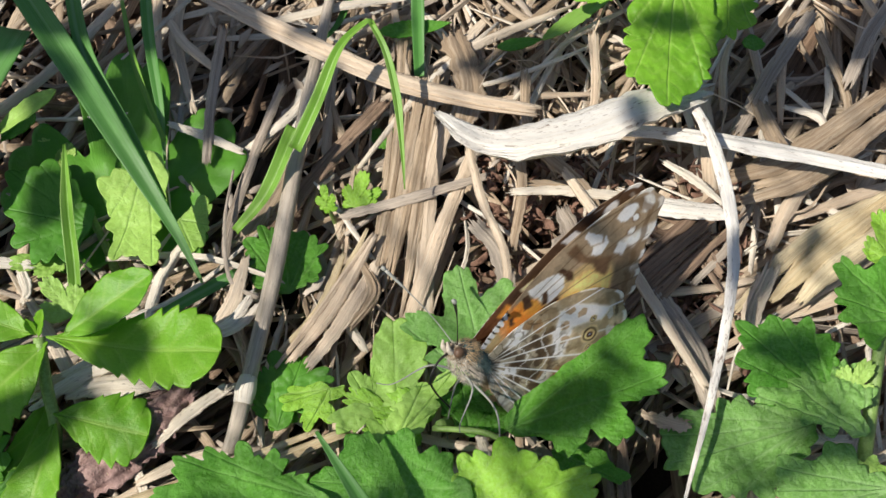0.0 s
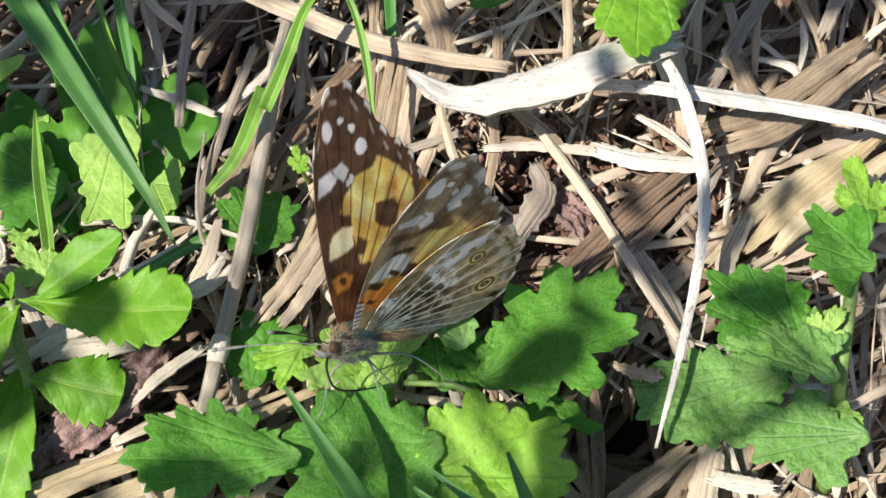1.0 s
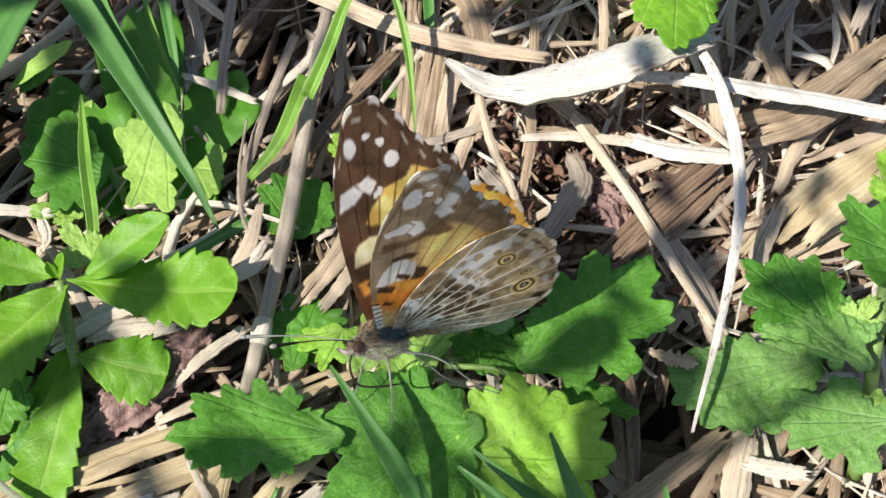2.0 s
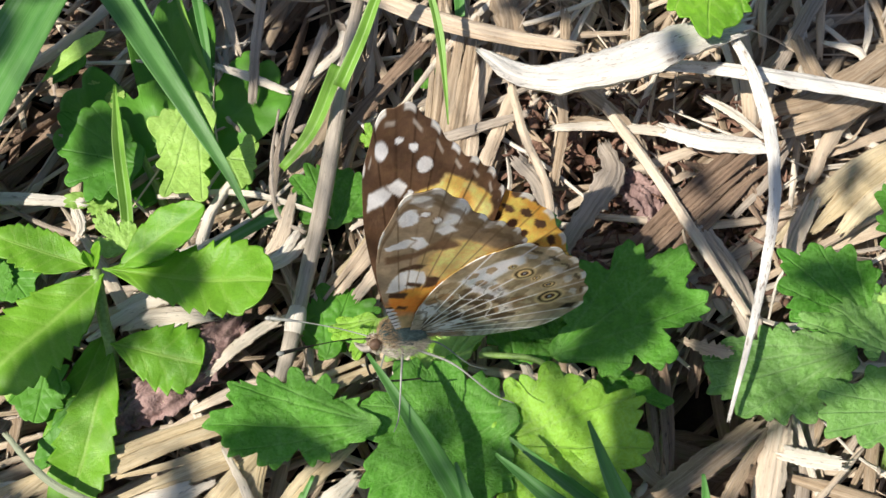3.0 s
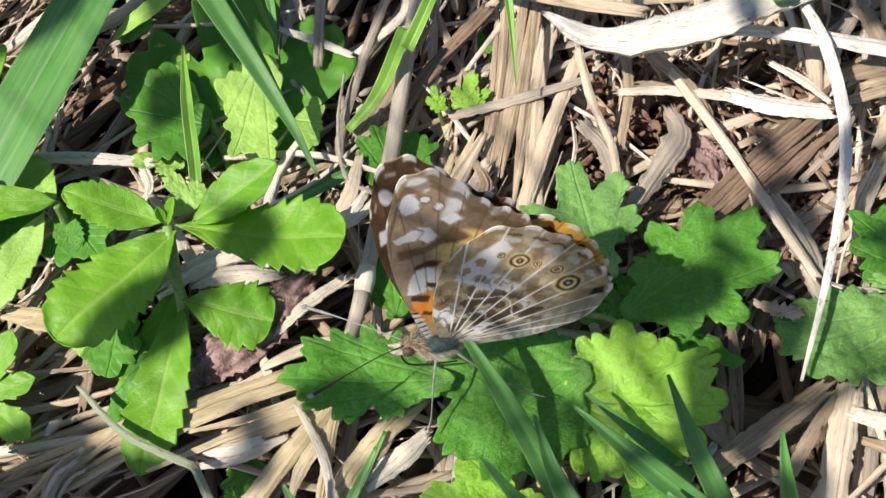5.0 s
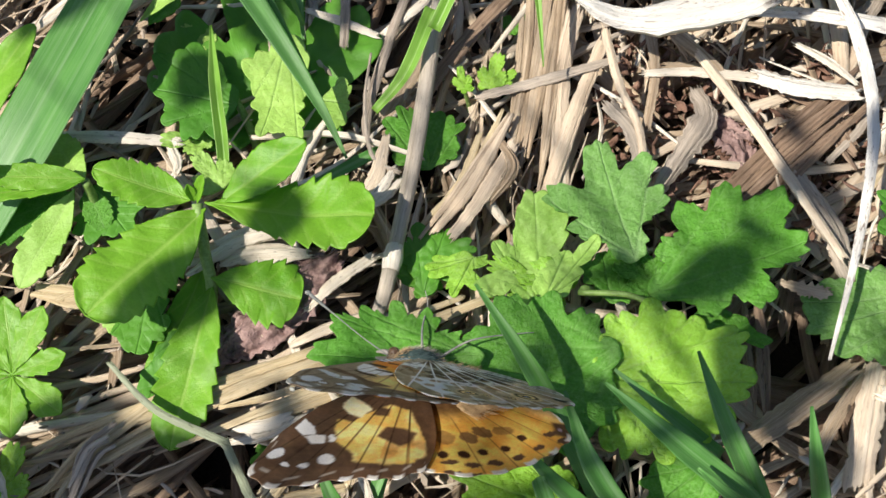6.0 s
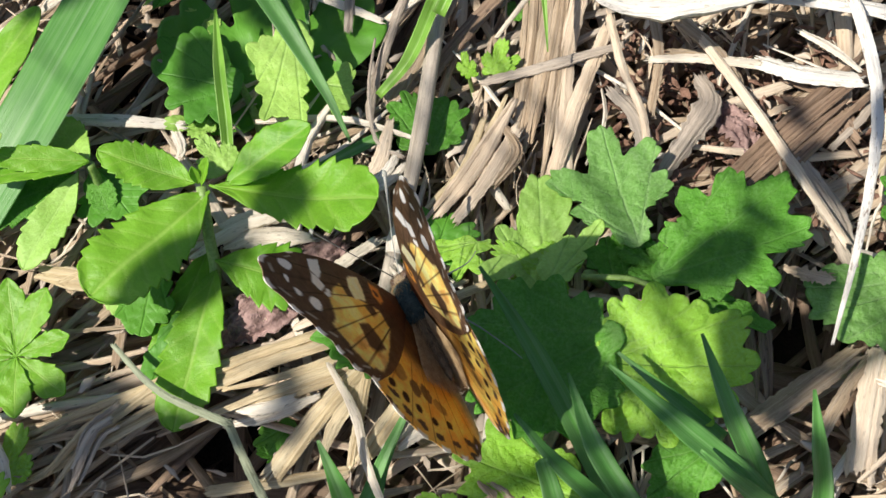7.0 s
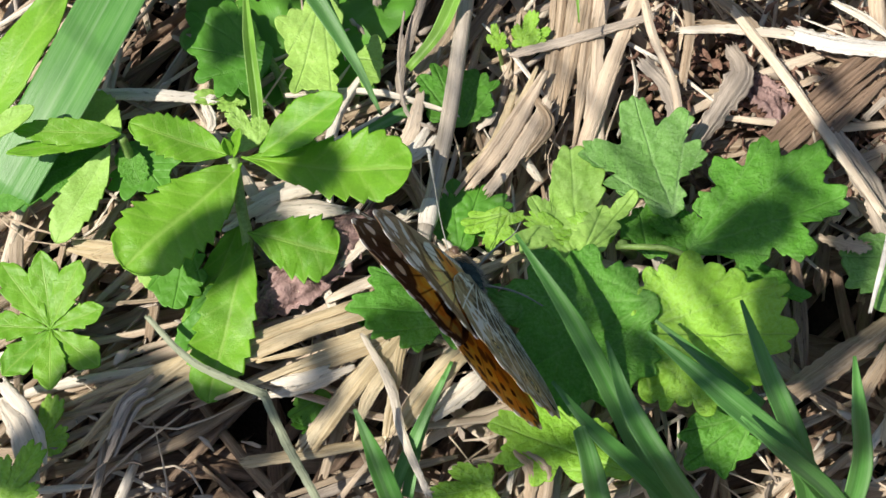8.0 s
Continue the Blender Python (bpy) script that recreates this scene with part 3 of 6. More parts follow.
build_crumbs("leaf_crumbs", 420, GREY, (-70, 70, -50, 60), (-5, 0.5), (0.4, 2.0), 8, "grey and tan broken bits of straw")


def sheath(points, widths, material=None, label="broad fibrous sheath lying on the litter", name="dead_sheath", count=3, loose=1.0):
    """A broad dead sheath that has split into strips along its fibres."""
    rng = np.random.default_rng(int(abs(points[0][0]) * 31 + abs(points[-1][1]) * 17))
    root = thing(name, points[0], label, "straw", "dry straw")
    path, w = np.array(points, dtype=float), float(np.mean(widths))
    d = path[-1] - path[0]
    d /= np.linalg.norm(d)
    side = np.cross(d, (0, 0, 1.0))
    for k in range(count):
        off = ((k + 0.5) / count - 0.5) * w * 0.95 + rng.normal(0, 0.05 * w)
        a, b = loose * rng.uniform(-0.16, 0.16, 2) * np.linalg.norm(path[-1] - path[0])
        pts = path + side * off + np.array((0, 0, 1.0)) * (0.9 * (1 - (2 * off / w) ** 2) + rng.uniform(-0.3, 0.4))
        pts[0] += d * a + side * rng.normal(0, 0.14 * w * loose)
        pts[-1] += d * b + side * rng.normal(0, 0.18 * w * loose)
        ww = w / count * rng.uniform(0.9, 1.7)
        v, f, uv, ve = strip(pts, [ww * rng.uniform(0.2, 0.7), ww, ww * rng.uniform(0.8, 1.1), ww * rng.uniform(0.15, 0.7)], 24, 11, rng.uniform(0.08, 0.28), 0.2, loose * rng.normal(0, 12), loose * rng.normal(0, 12), 0.07, rng, ridges=0.04)
        mesh_object("strip", v, f, material or BROWN, root, uv, ve)
    return root


# ---- single straws and stalks that stand out from the litter ----
straw([(14.1, 34.4, 9.0), (20.0, 27.3, 13.0), (26.3, 25.5, 15.0), (35.2, 27.5, 15.5), (43.8, 31.6, 15.0), (53.5, 36.0, 13.0)], [1.4, 4.8, 7.0, 7.6, 7.6, 7.0, 4.5], BLEACHED, bow=0.10, roll=12, label="broad bleached dead grass blade arched over the litter", name="dead_grass")
straw([(50.7, 36.0, 13.0), (53.2, 26.9, 14.0), (54.8, 16.8, 13.0), (54.6, 7.9, 11.5), (52.2, -2.0, 11.0), (48.9, -12.1, 10.5), (44.8, -23.8, 9.0)], [1.2, 2.0, 2.0, 1.6, 1.3, 0.9, 0.4], BLEACHED, bow=0.14, label="long thin bleached blade curving down over the leaves", name="dead_grass")
sheath([(-29.4, 63.2, 5.0), (-15.8, 53.9, 6.0), (-4.7, 47.3, 6.5), (7.8, 40.8, 7.0), (19.0, 37.3, 7.0), (29.3, 35.3, 7.0)], [3.0], TAN, label="long split tan stem across the straw", name="dry_stalk", count=2, loose=0.25)
sheath([(42.4, 31.8, 7.0), (50.3, 30.6, 8.0), (61.1, 28.5, 8.0), (71.9, 26.2, 8.0), (84.3, 23.0, 8.0), (97.0, 19.5, 7.0)], [3.0], BLEACHED, label="long pale stem with brown edges across the straw", name="dry_stalk", count=1, loose=0.35)
straw([(42.0, 23.8, 3.0), (48.5, 21.3, 3.5), (57.6, 20.6, 3.0)], [2.8, 3.4, 2.6], BLEACHED, bow=0.2)
straw([(25.4, 24.5, 2.5), (33.5, 24.4, 3.0), (42.8, 23.3, 3.0)], [1.2, 1.8, 1.8], PALE, bow=0.2)
straw([(30.8, 32.1, 4.0), (40.1, 15.7, 3.5), (45.8, 3.9, 3.5), (50.9, -7.4, 4.0)], [1.5, 1.7, 1.7, 1.3], TAN, bow=0.32, thick=0.5, label="straight pale straw leaning across the litter")
straw([(-0.3, 21.0, 1.0), (10.1, 23.6, 2.0), (21.8, 27.0, 3.0)], [1.5, 1.8, 1.2], GREY, bow=0.25)
straw([(15.2, 36.0, 3.0), (12.7, 23.7, 1.0), (11.8, 4.3, -1.0)], [2.6, 2.8, 3.2], TAN, bow=0.2)
straw([(19.5, 31.0, 2.5), (14.7, 18.6, 1.0), (9.7, 3.8, 0.0), (7.1, -2.2, -1.0)], [1.8, 2.4, 2.6, 2.0], TAN, bow=0.25)
sheath([(9.0, 52.0, 0.0), (7.5, 31.7, 0.0), (4.4, 10.9, -1.0)], [3.0, 3.4, 3.8], STRAW, label="tan papery sheath lying on the litter", count=4)
straw([(18.6, 28.0, 9.0), (20.8, 21.1, 5.0), (24.0, 14.1, 2.0), (24.2, 2.8, 0.0)], [1.4, 1.4, 1.3, 1.0], TAN, bow=0.25)
straw([(26.6, 32.8, 3.0), (27.1, 25.1, 2.0), (25.3, 15.7, 1.0)], [1.8, 1.6, 1.4], STRAW, bow=0.25)
straw([(32.9, 22.0, 2.0), (33.9, 16.4, 3.0), (29.6, 9.7, 3.0), (24.9, 3.3, 1.0)], [2.2, 4.2, 3.6, 2.6], GREY, bow=0.3, twist=50, label="shredded grey dead blade, curled", name="dead_grass", ragged=0.15)
straw([(19.5, 20.1, 1.0), (23.5, 13.7, 1.0), (24.5, 1.9, 0.0)], [2.4, 2.8, 3.4], GREY, bow=0.25, ragged=0.12)
straw([(49.1, 29.6, 3.0), (53.1, 25.8, 4.0), (56.9, 21.8, 4.0)], [1.0, 1.6, 0.8], PALE, bow=0.25)
straw([(28.5, 26.1, 2.0), (34.5, 25.6, 2.0), (38.6, 22.5, 2.0), (39.7, 18.6, 1.0)], [1.6, 1.8, 1.4, 0.8], STRAW, bow=0.25)
sheath([(35.8, 0.6, -1.0), (46.1, 10.8, 1.0), (57.4, 21.0, 2.0)], [7.0, 7.5, 6.0], BROWN, label="broad brown fibrous sheath lying on the litter", name="dead_sheath", count=6)
sheath([(62.0, 6.9, 0.0), (71.1, 14.3, 2.0), (84.5, 23.5, 3.0)], [7.0, 8.0, 8.0], GOLD, label="broad orange tan sheath lying on the litter", name="dead_sheath")
sheath([(58.6, 22.9, 2.0), (70.5, 28.4, 3.0), (88.0, 40.0, 3.0)], [5.0, 8.0, 9.0], STRAW, label="broad grey brown sheath lying on the litter", name="dead_sheath")
sheath([(46.6, 20.1, 0.0), (53.2, 17.2, 0.0), (57.6, 11.5, 0.0)], [5.0, 6.0, 4.0], BROWN, name="dead_sheath")
straw([(45.1, 9.8, 1.0), (50.4, -0.4, 1.0), (52.4, -9.2, 1.0)], [3.0, 4.0, 3.0], GREY, bow=0.2)
straw([(63.6, 12.2, 2.0), (59.2, 3.3, 1.0), (60.6, -3.1, 1.0)], [2.5, 3.0, 2.0], TAN, bow=0.25)
straw([(66.3, 41.9, 1.0), (67.4, 34.6, 2.0), (70.5, 27.2, 2.0)], [3.0, 3.0, 2.0], STRAW, bow=0.25)
sheath([(38.4, -10.1, -1.0), (38.3, -18.6, -1.0), (37.9, -27.9, -2.0)], [3.0, 3.4, 3.6], BROWN, label="brown flaking bark strip in the litter", name="bark_strip")
straw([(54.3, -21.7, 1.0), (51.4, -30.2, 1.0), (49.1, -39.0, 0.0)], [3.6, 4.0, 4.0], TAN, bow=0.3, thick=0.5)
straw([(53.4, -26.1, 2.0), (57.0, -27.1, 2.0), (61.4, -27.8, 2.0)], [2.2, 2.4, 2.0], PALE, bow=0.2)
straw([(34.4, -33.2, -1.0), (41.5, -28.5, 0.0), (51.4, -21.7, 1.0)], [3.2, 3.6, 2.4], STRAW, bow=0.25)
straw([(44.6, -33.8, 0.0), (49.0, -27.2, 1.0), (53.7, -21.7, 1.0)], [1.8, 1.8, 1.2], STRAW, bow=0.25)
straw([(41.1, -10.8, 4.0), (44.9, -12.9, 6.0), (47.2, -13.3, 6.0)], [0.8, 2.2, 1.6], TAN, bow=0.25, ragged=0.25, label="torn brown leaf scrap caught beside the leaf", name="leaf_scrap")
straw([(67.1, 33.2, 1.0), (58.9, 17.6, 1.0), (51.8, 9.8, 1.0)], [2.0, 1.6, 1.0], GREY, bow=0.25)

# upper part, shaded tangle
straw([(-20.5, 55.3, 2.0), (-21.2, 40.9, 2.0), (-21.3, 30.1, 1.0)], [1.6, 1.8, 1.4], GREY, bow=0.3)
straw([(-10.4, 44.9, 1.0), (-14.9, 29.7, 0.0), (-17.4, 16.1, 0.0), (-14.9, 10.5, 0.0)], [1.4, 1.6, 1.6, 1.2], GREY, bow=0.3)
straw([(-27.6, 37.3, 1.0), (-22.2, 35.2, 1.0), (-15.8, 32.2, 1.0)], [1.0, 1.8, 1.2], PALE, bow=0.3)
straw([(-4.8, 39.2, 0.0), (-10.4, 26.7, 0.0), (-15.1, 17.5, -1.0)], [3.0, 4.0, 3.2], STRAW, bow=0.2)
straw([(5.9, 42.5, 0.0), (-4.4, 28.8, 0.0), (-10.9, 18.5, -1.0)], [2.6, 2.6, 2.0], BROWN, bow=0.2)
straw([(-29.3, 56.4, 2.0), (-26.1, 51.8, 2.0), (-20.5, 47.0, 1.0)], [1.4, 1.8, 1.0], TAN, bow=0.3)
sheath([(14.1, 48.1, 0.0), (11.3, 29.3, 1.0), (7.9, 9.2, -1.0)], [5.0, 5.5, 4.2], STRAW, label="tan papery sheath lying on the litter", count=4)
straw([(17.0, 55.3, 1.0), (19.5, 45.2, 1.0), (18.0, 36.5, 1.0)], [4.0, 5.0, 3.5], STRAW, bow=0.2, ragged=0.12)
straw([(-12.6, 55.7, 3.0), (-2.6, 58.8, 3.0), (9.5, 61.3, 3.0)], [1.5, 1.8, 1.5], PALE, bow=0.3)
straw([(40.3, 54.8, 2.0), (39.9, 44.7, 2.0), (38.6, 36.7, 1.0)], [1.8, 1.6, 1.2], TAN, bow=0.3)
straw([(28.6, 46.8, 2.0), (28.6, 37.0, 2.0), (33.1, 28.4, 1.0)], [1.6, 1.6, 1.6], STRAW, bow=0.3)
straw([(30.1, 30.0, 5.0), (36.1, 25.2, 3.0), (39.2, 19.0, 2.0)], [2.0, 2.2, 1.6], STRAW, bow=0.3)
straw([(70.1, 40.5, 2.0), (74.8, 37.8, 3.0), (76.1, 33.1, 2.0)], [0.8, 2.4, 0.8], PALE, bow=0.25, twist=30)
straw([(61.9, 36.4, 0.0), (69.9, 49.0, 1.0), (78.5, 60.8, 1.0)], [2.4, 2.6, 2.0], GREY, bow=0.25)
straw([(81.5, 45.7, 1.0), (86.8, 55.3, 2.0), (93.3, 63.8, 2.0)], [2.2, 2.6, 2.0], GREY, bow=0.25)
straw([(79.1, 56.8, 0.0), (81.4, 43.1, 0.0), (78.0, 34.4, 0.0)], [1.6, 1.6, 1.0], STRAW, bow=0.25)

# jointed stalk that stands in the middle
stalk = thing("grass_stalk", (-4.9, 47.2, 4.0), "grey tan jointed grass stalk leaning over the litter", "stalk")
stem_part(stalk, [(-2.6, 62.8, 4.5), (-5.7, 41.8, 4.0), (-7.8, 24.7, 3.5), (-9.7, 8.9, 3.5), (-12.1, -5.7, 3.5)], [0.8, 1.0, 1.25, 1.25, 1.1], CANE, "cane", 24)
stem_part(stalk, [(-12.1, -5.4, 3.5), (-12.5, -8.0, 3.6), (-12.7, -9.2, 3.5)], [1.2, 1.5, 1.25], PALE, "joint", 8)
stem_part(stalk, [(-12.7, -9.0, 3.5), (-13.5, -12.4, 2.5), (-14.5, -15.1, 1.0)], [1.15, 1.1, 0.95], CANE, "cane", 8)

# long straw fan at the lower side
sheath([(-1.9, -13.4, 2.0), (-17.3, -19.6, 2.0), (-34.6, -26.0, 1.0), (-55.6, -36.6, -1.0)], [2.6, 3.4, 3.6, 3.2], GOLD, label="dry straw split along its fibres", name="straw", count=2)
sheath([(-6.6, -15.3, 1.5), (-25.7, -22.4, 1.0), (-48.0, -30.0, 0.0), (-63.2, -35.8, -1.0)], [2.0, 2.6, 3.0, 2.6], GOLD, label="dry straw split along its fibres", name="straw", count=2)
sheath([(-11.1, -21.7, 1.0), (-25.1, -27.8, 2.0), (-36.8, -32.0, 1.5)], [3.0, 5.0, 3.0], GOLD, label="pale broad straw blade, lit by the sun", name="straw", count=4)
sheath([(-23.5, -29.7, 2.0), (-28.5, -31.9, 2.0), (-33.9, -32.9, 1.0)], [3.2, 3.0, 1.6], PALE, label="dry straw split along its fibres", name="straw", count=2)
sheath([(-14.7, -25.1, 2.0), (-20.3, -32.8, 2.0), (-25.1, -39.9, 1.0)], [3.4, 4.0, 3.8], GOLD, label="dry straw split along its fibres", name="straw", count=2)
straw([(-16.9, -25.7, 2.5), (-21.2, -30.5, 2.0), (-28.0, -39.9, 1.0)], [2.0, 2.4, 2.4], GOLD, bow=0.25)
sheath([(-6.0, -25.5, 2.0), (-10.7, -30.5, 2.0), (-17.9, -39.2, 1.0)], [2.2, 3.0, 3.2], GOLD, label="dry straw split along its fibres", name="straw", count=2)
sheath([(-2.9, -29.0, 2.0), (-6.2, -32.0, 2.0), (-12.8, -37.7, 1.0)], [2.6, 4.0, 3.0], PALE, label="dry straw split along its fibres", name="straw", count=2)
straw([(-15.7, -26.2, 3.0), (-16.5, -32.3, 3.0), (-17.4, -38.6, 2.0)], [1.4, 1.4, 1.4], GOLD, bow=0.3)
straw([(-21.0, -25.4, 4.0), (-17.0, -32.5, 4.5), (-15.2, -39.1, 4.0), (-11.7, -46.7, 3.0)], [0.7, 1.3, 1.2, 0.8], PALE, bow=0.3, label="thin bleached grass stem bent at the middle")
straw([(-50.1, -23.2, 4.0), (-43.0, -29.8, 5.0), (-32.8, -34.6, 6.0)], [0.7, 1.0, 1.1], FADED, bow=0.2, thick=0.5, label="grey green kinked grass stem", name="dead_grass")
straw([(-33.2, -34.2, 6.0), (-29.8, -40.7, 4.0), (-25.1, -48.3, 3.0)], [1.1, 1.2, 1.0], FADED, bow=0.2, thick=0.5, label="grey green kinked grass stem", name="dead_grass")
sheath([(-39.3, -24.9, 0.0), (-50.7, -33.0, 0.0), (-59.7, -43.7, 0.0)], [2.6, 3.2, 2.4], GOLD, label="dry straw split along its fibres", name="straw", count=2)
sheath([(-48.7, -32.8, 2.0), (-51.4, -35.1, 2.0), (-53.8, -40.9, 1.0)], [1.0, 4.5, 2.0], GREY, label="dry straw split along its fibres", name="straw", count=4)
sheath([(-69.3, -33.4, 1.0), (-64.3, -38.3, 2.0), (-62.4, -43.2, 1.0)], [4.0, 4.0, 2.5], PALE, label="dry straw split along its fibres", name="straw", count=2)
straw([(-36.0, -42.2, 1.0), (-26.5, -40.7, 1.0), (-17.8, -38.8, 0.0)], [1.6, 1.6, 1.2], GOLD, bow=0.3)
sheath([(-57.1, -11.9, 1.0), (-50.0, -8.8, 2.0), (-40.0, -5.5, 1.0)], [2.6, 3.4, 2.4], GOLD, label="dry straw split along its fibres", name="straw", count=2)
sheath([(-63.9, -11.9, 0.0), (-55.4, -12.7, 1.0), (-49.6, -9.6, 0.0)], [3.0, 4.0, 2.0], GOLD, label="dry straw split along its fibres", name="straw", count=2)
sheath([(-25.7, -1.3, 0.0), (-33.7, -3.2, 1.0), (-39.8, -8.2, 1.0)], [2.0, 3.5, 3.0], PALE, label="dry straw split along its fibres", name="straw", count=2)
straw([(-65.9, 13.8, 1.0), (-55.3, 13.3, 1.5), (-45.1, 12.9, 1.0)], [1.6, 2.2, 1.6], PALE, bow=0.25)
straw([(-47.3, 13.4, 1.0), (-45.2, 9.0, 1.0), (-46.0, 7.1, 0.0)], [0.8, 1.8, 0.8], PALE, bow=0.25)
sheath([(-11.0, 7.7, 1.0), (-14.6, 3.3, 2.0), (-18.3, 2.0, 1.0)], [2.0, 4.0, 2.0], PALE, label="dry straw split along its fibres", name="straw", count=2)
straw([(-16.9, 28.3, 2.0), (-17.5, 19.0, 2.0), (-16.0, 10.0, 2.0), (-11.8, 7.1, 2.0)], [0.35, 0.5, 0.6, 0.7], GREY, bow=0.3)
sheath([(1.8, 16.3, 0.0), (-2.6, 5.4, 0.0), (-8.4, -3.0, 0.0)], [2.6, 3.2, 2.6], GOLD, label="dry straw split along its fibres", name="straw", count=2)
straw([(4.2, 7.4, 0.0), (-0.9, 2.6, 0.0), (-5.9, -3.0, 0.0)], [2.2, 2.0, 1.8], BROWN, bow=0.25)
straw([(2.9, 13.0, 2.0), (4.8, 7.6, 3.0), (1.4, 2.5, 2.0)], [1.0, 2.2, 1.0], STRAW, bow=0.2, twist=40)
sheath([(-0.5, -40.9, 3.0), (1.9, -43.8, 3.0), (0.4, -49.9, 2.0)], [3.2, 4.4, 4.2], STRAW, label="dry straw split along its fibres", name="straw", count=2)
sheath([(13.7, -31.7, 0.0), (24.8, -33.9, 0.0), (32.0, -36.9, 0.0)], [3.6, 4.0, 3.0], BROWN, label="dry straw split along its fibres", name="straw", count=2)

straw([(-20.3, 0.4, 1.0), (-17.5, 2.7, 2.0), (-15.4, 6.4, 2.2), (-14.0, 13.9, 1.5)], [1.2, 2.4, 2.2, 1.2], TAN, bow=0.2)
sheath([(-6.9, -2.4, 1.0), (-1.4, 5.5, 1.5), (4.5, 17.6, 1.0)], [3.4], TAN, label="tan dry straw, split and frayed", name="straw", count=3)
straw([(-4.2, -3.3, 2.0), (0.4, 3.4, 2.4), (5.2, 12.6, 2.0)], [1.6, 2.4, 1.8], TAN, bow=0.25)
sheath([(-39.1, -6.5, 0.5), (-33.1, -4.9, 1.0), (-25.9, -3.7, 0.5)], [5.0], PALE, label="pale broad dry straw under the leaves", name="straw", count=2)
straw([(-24.7, -14.3, 1.0), (-20.6, -10.0, 1.2), (-15.3, -5.9, 1.0)], [1.2, 2.0, 1.6], PALE, bow=0.25)

def dead_leaf(points, widths, seed):
    """A crumpled dead leaf with a buckled face."""
    v, f, uv, ve = strip(points, widths, 40, 21, 0.1, 0.4, 0, 20, 0.1, np.random.default_rng(seed))
    for p in v:
        q = Vector((p[0] * 0.7, p[1] * 0.7, seed))
        p[2] += 1.3 * noise.noise(q) + 0.7 * noise.noise(q * 2.6)
    tagged(mesh_object("dead_leaf", v, f, DEAD, None, uv, ve), "crumpled purplish brown dead leaf in the litter", "dead leaf", "dead leaves")


dead_leaf([(-20.8, -5.6, 0.3), (-24.4, -9.6, 0.9), (-28.6, -14.0, 0.8), (-33.5, -18.4, 0.0), (-37.0, -20.4, -1.0)], [3.5, 7.5, 8.5, 7, 3], 1)
dead_leaf([(-35.7, -17.3, 0.0), (-37.6, -21.3, 0.0), (-40.9, -21.8, -1.0)], [3, 5, 2], 2)
dead_leaf([(35.4, 18.8, -1.0), (38.9, 13.3, 0.0), (40.4, 9.0, -1.0)], [3, 6, 3], 3)


# ---- green plants ----
# plant with smooth toothed leaves
herb = thing("broadleaf_plant", (-39.1, -15.9, -4.0), "bright green plant with smooth toothed leaves rising from the straw", "plant")
stem_part(herb, [(-39.3, -16.4, -5.0), (-37.8, -11.7, 2.0), (-38.3, -7.9, 6.0), (-39.4, -1.7, 9.0)], [0.9, 0.9, 0.85, 0.8])
ovate_leaf(herb, (-38.1, -2.1, 9.5), (-14.5, -5.2, 12.0), 12.4, roll=4, fold=0.08, widest=0.72, blunt=0.42, teeth=7, deep=0.13, seed=1)
ovate_leaf(herb, (-38.1, -2.3, 9.5), (-51.9, -18.9, 11.0), 13.2, roll=0, fold=0.10, widest=0.64, blunt=0.48, teeth=8, deep=0.12, seed=2)
ovate_leaf(herb, (-40.2, -1.4, 9.5), (-53.8, 2.5, 11.0), 7.0, roll=0, fold=0.1, widest=0.55, teeth=8, seed=3)
ovate_leaf(herb, (-36.1, -1.8, 9.5), (-24.2, 5.4, 14.0), 7.2, roll=8, fold=0.18, widest=0.55, teeth=6, deep=0.05, seed=4)
ovate_leaf(herb, (-39.2, -1.8, 9.5), (-37.6, 0.2, 14.0), 1.8, fold=0.5, teeth=3, seed=5)
ovate_leaf(herb, (-39.7, -1.6, 9.5), (-40.0, -0.8, 13.0), 1.5, fold=0.5, teeth=3, seed=6)
ovate_leaf(herb, (-37.5, -11.0, 3.0), (-41.2, -34.5, 3.0), 9.2, roll=-4, fold=0.16, droop=1.5, widest=0.62, blunt=0.5, teeth=7, deep=0.12, seed=7)
ovate_leaf(herb, (-37.6, -10.8, 4.0), (-25.0, -13.4, 3.0), 10.8, roll=2, fold=0.05, widest=0.72, blunt=0.4, teeth=5, deep=0.14, seed=8)
ovate_leaf(herb, (-38.9, -5.7, 1.0), (-45.3, -27.7, 0.0), 6.0, roll=5, fold=0.1, teeth=6, seed=9)
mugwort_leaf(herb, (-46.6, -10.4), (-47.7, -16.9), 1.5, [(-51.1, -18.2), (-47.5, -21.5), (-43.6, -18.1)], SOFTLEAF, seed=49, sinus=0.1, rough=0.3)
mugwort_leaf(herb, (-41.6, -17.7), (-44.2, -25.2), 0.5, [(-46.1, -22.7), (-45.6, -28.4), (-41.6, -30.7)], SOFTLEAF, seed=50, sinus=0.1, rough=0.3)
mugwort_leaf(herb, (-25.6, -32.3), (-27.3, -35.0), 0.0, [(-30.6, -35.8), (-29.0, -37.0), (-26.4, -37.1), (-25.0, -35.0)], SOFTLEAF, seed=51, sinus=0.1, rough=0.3)

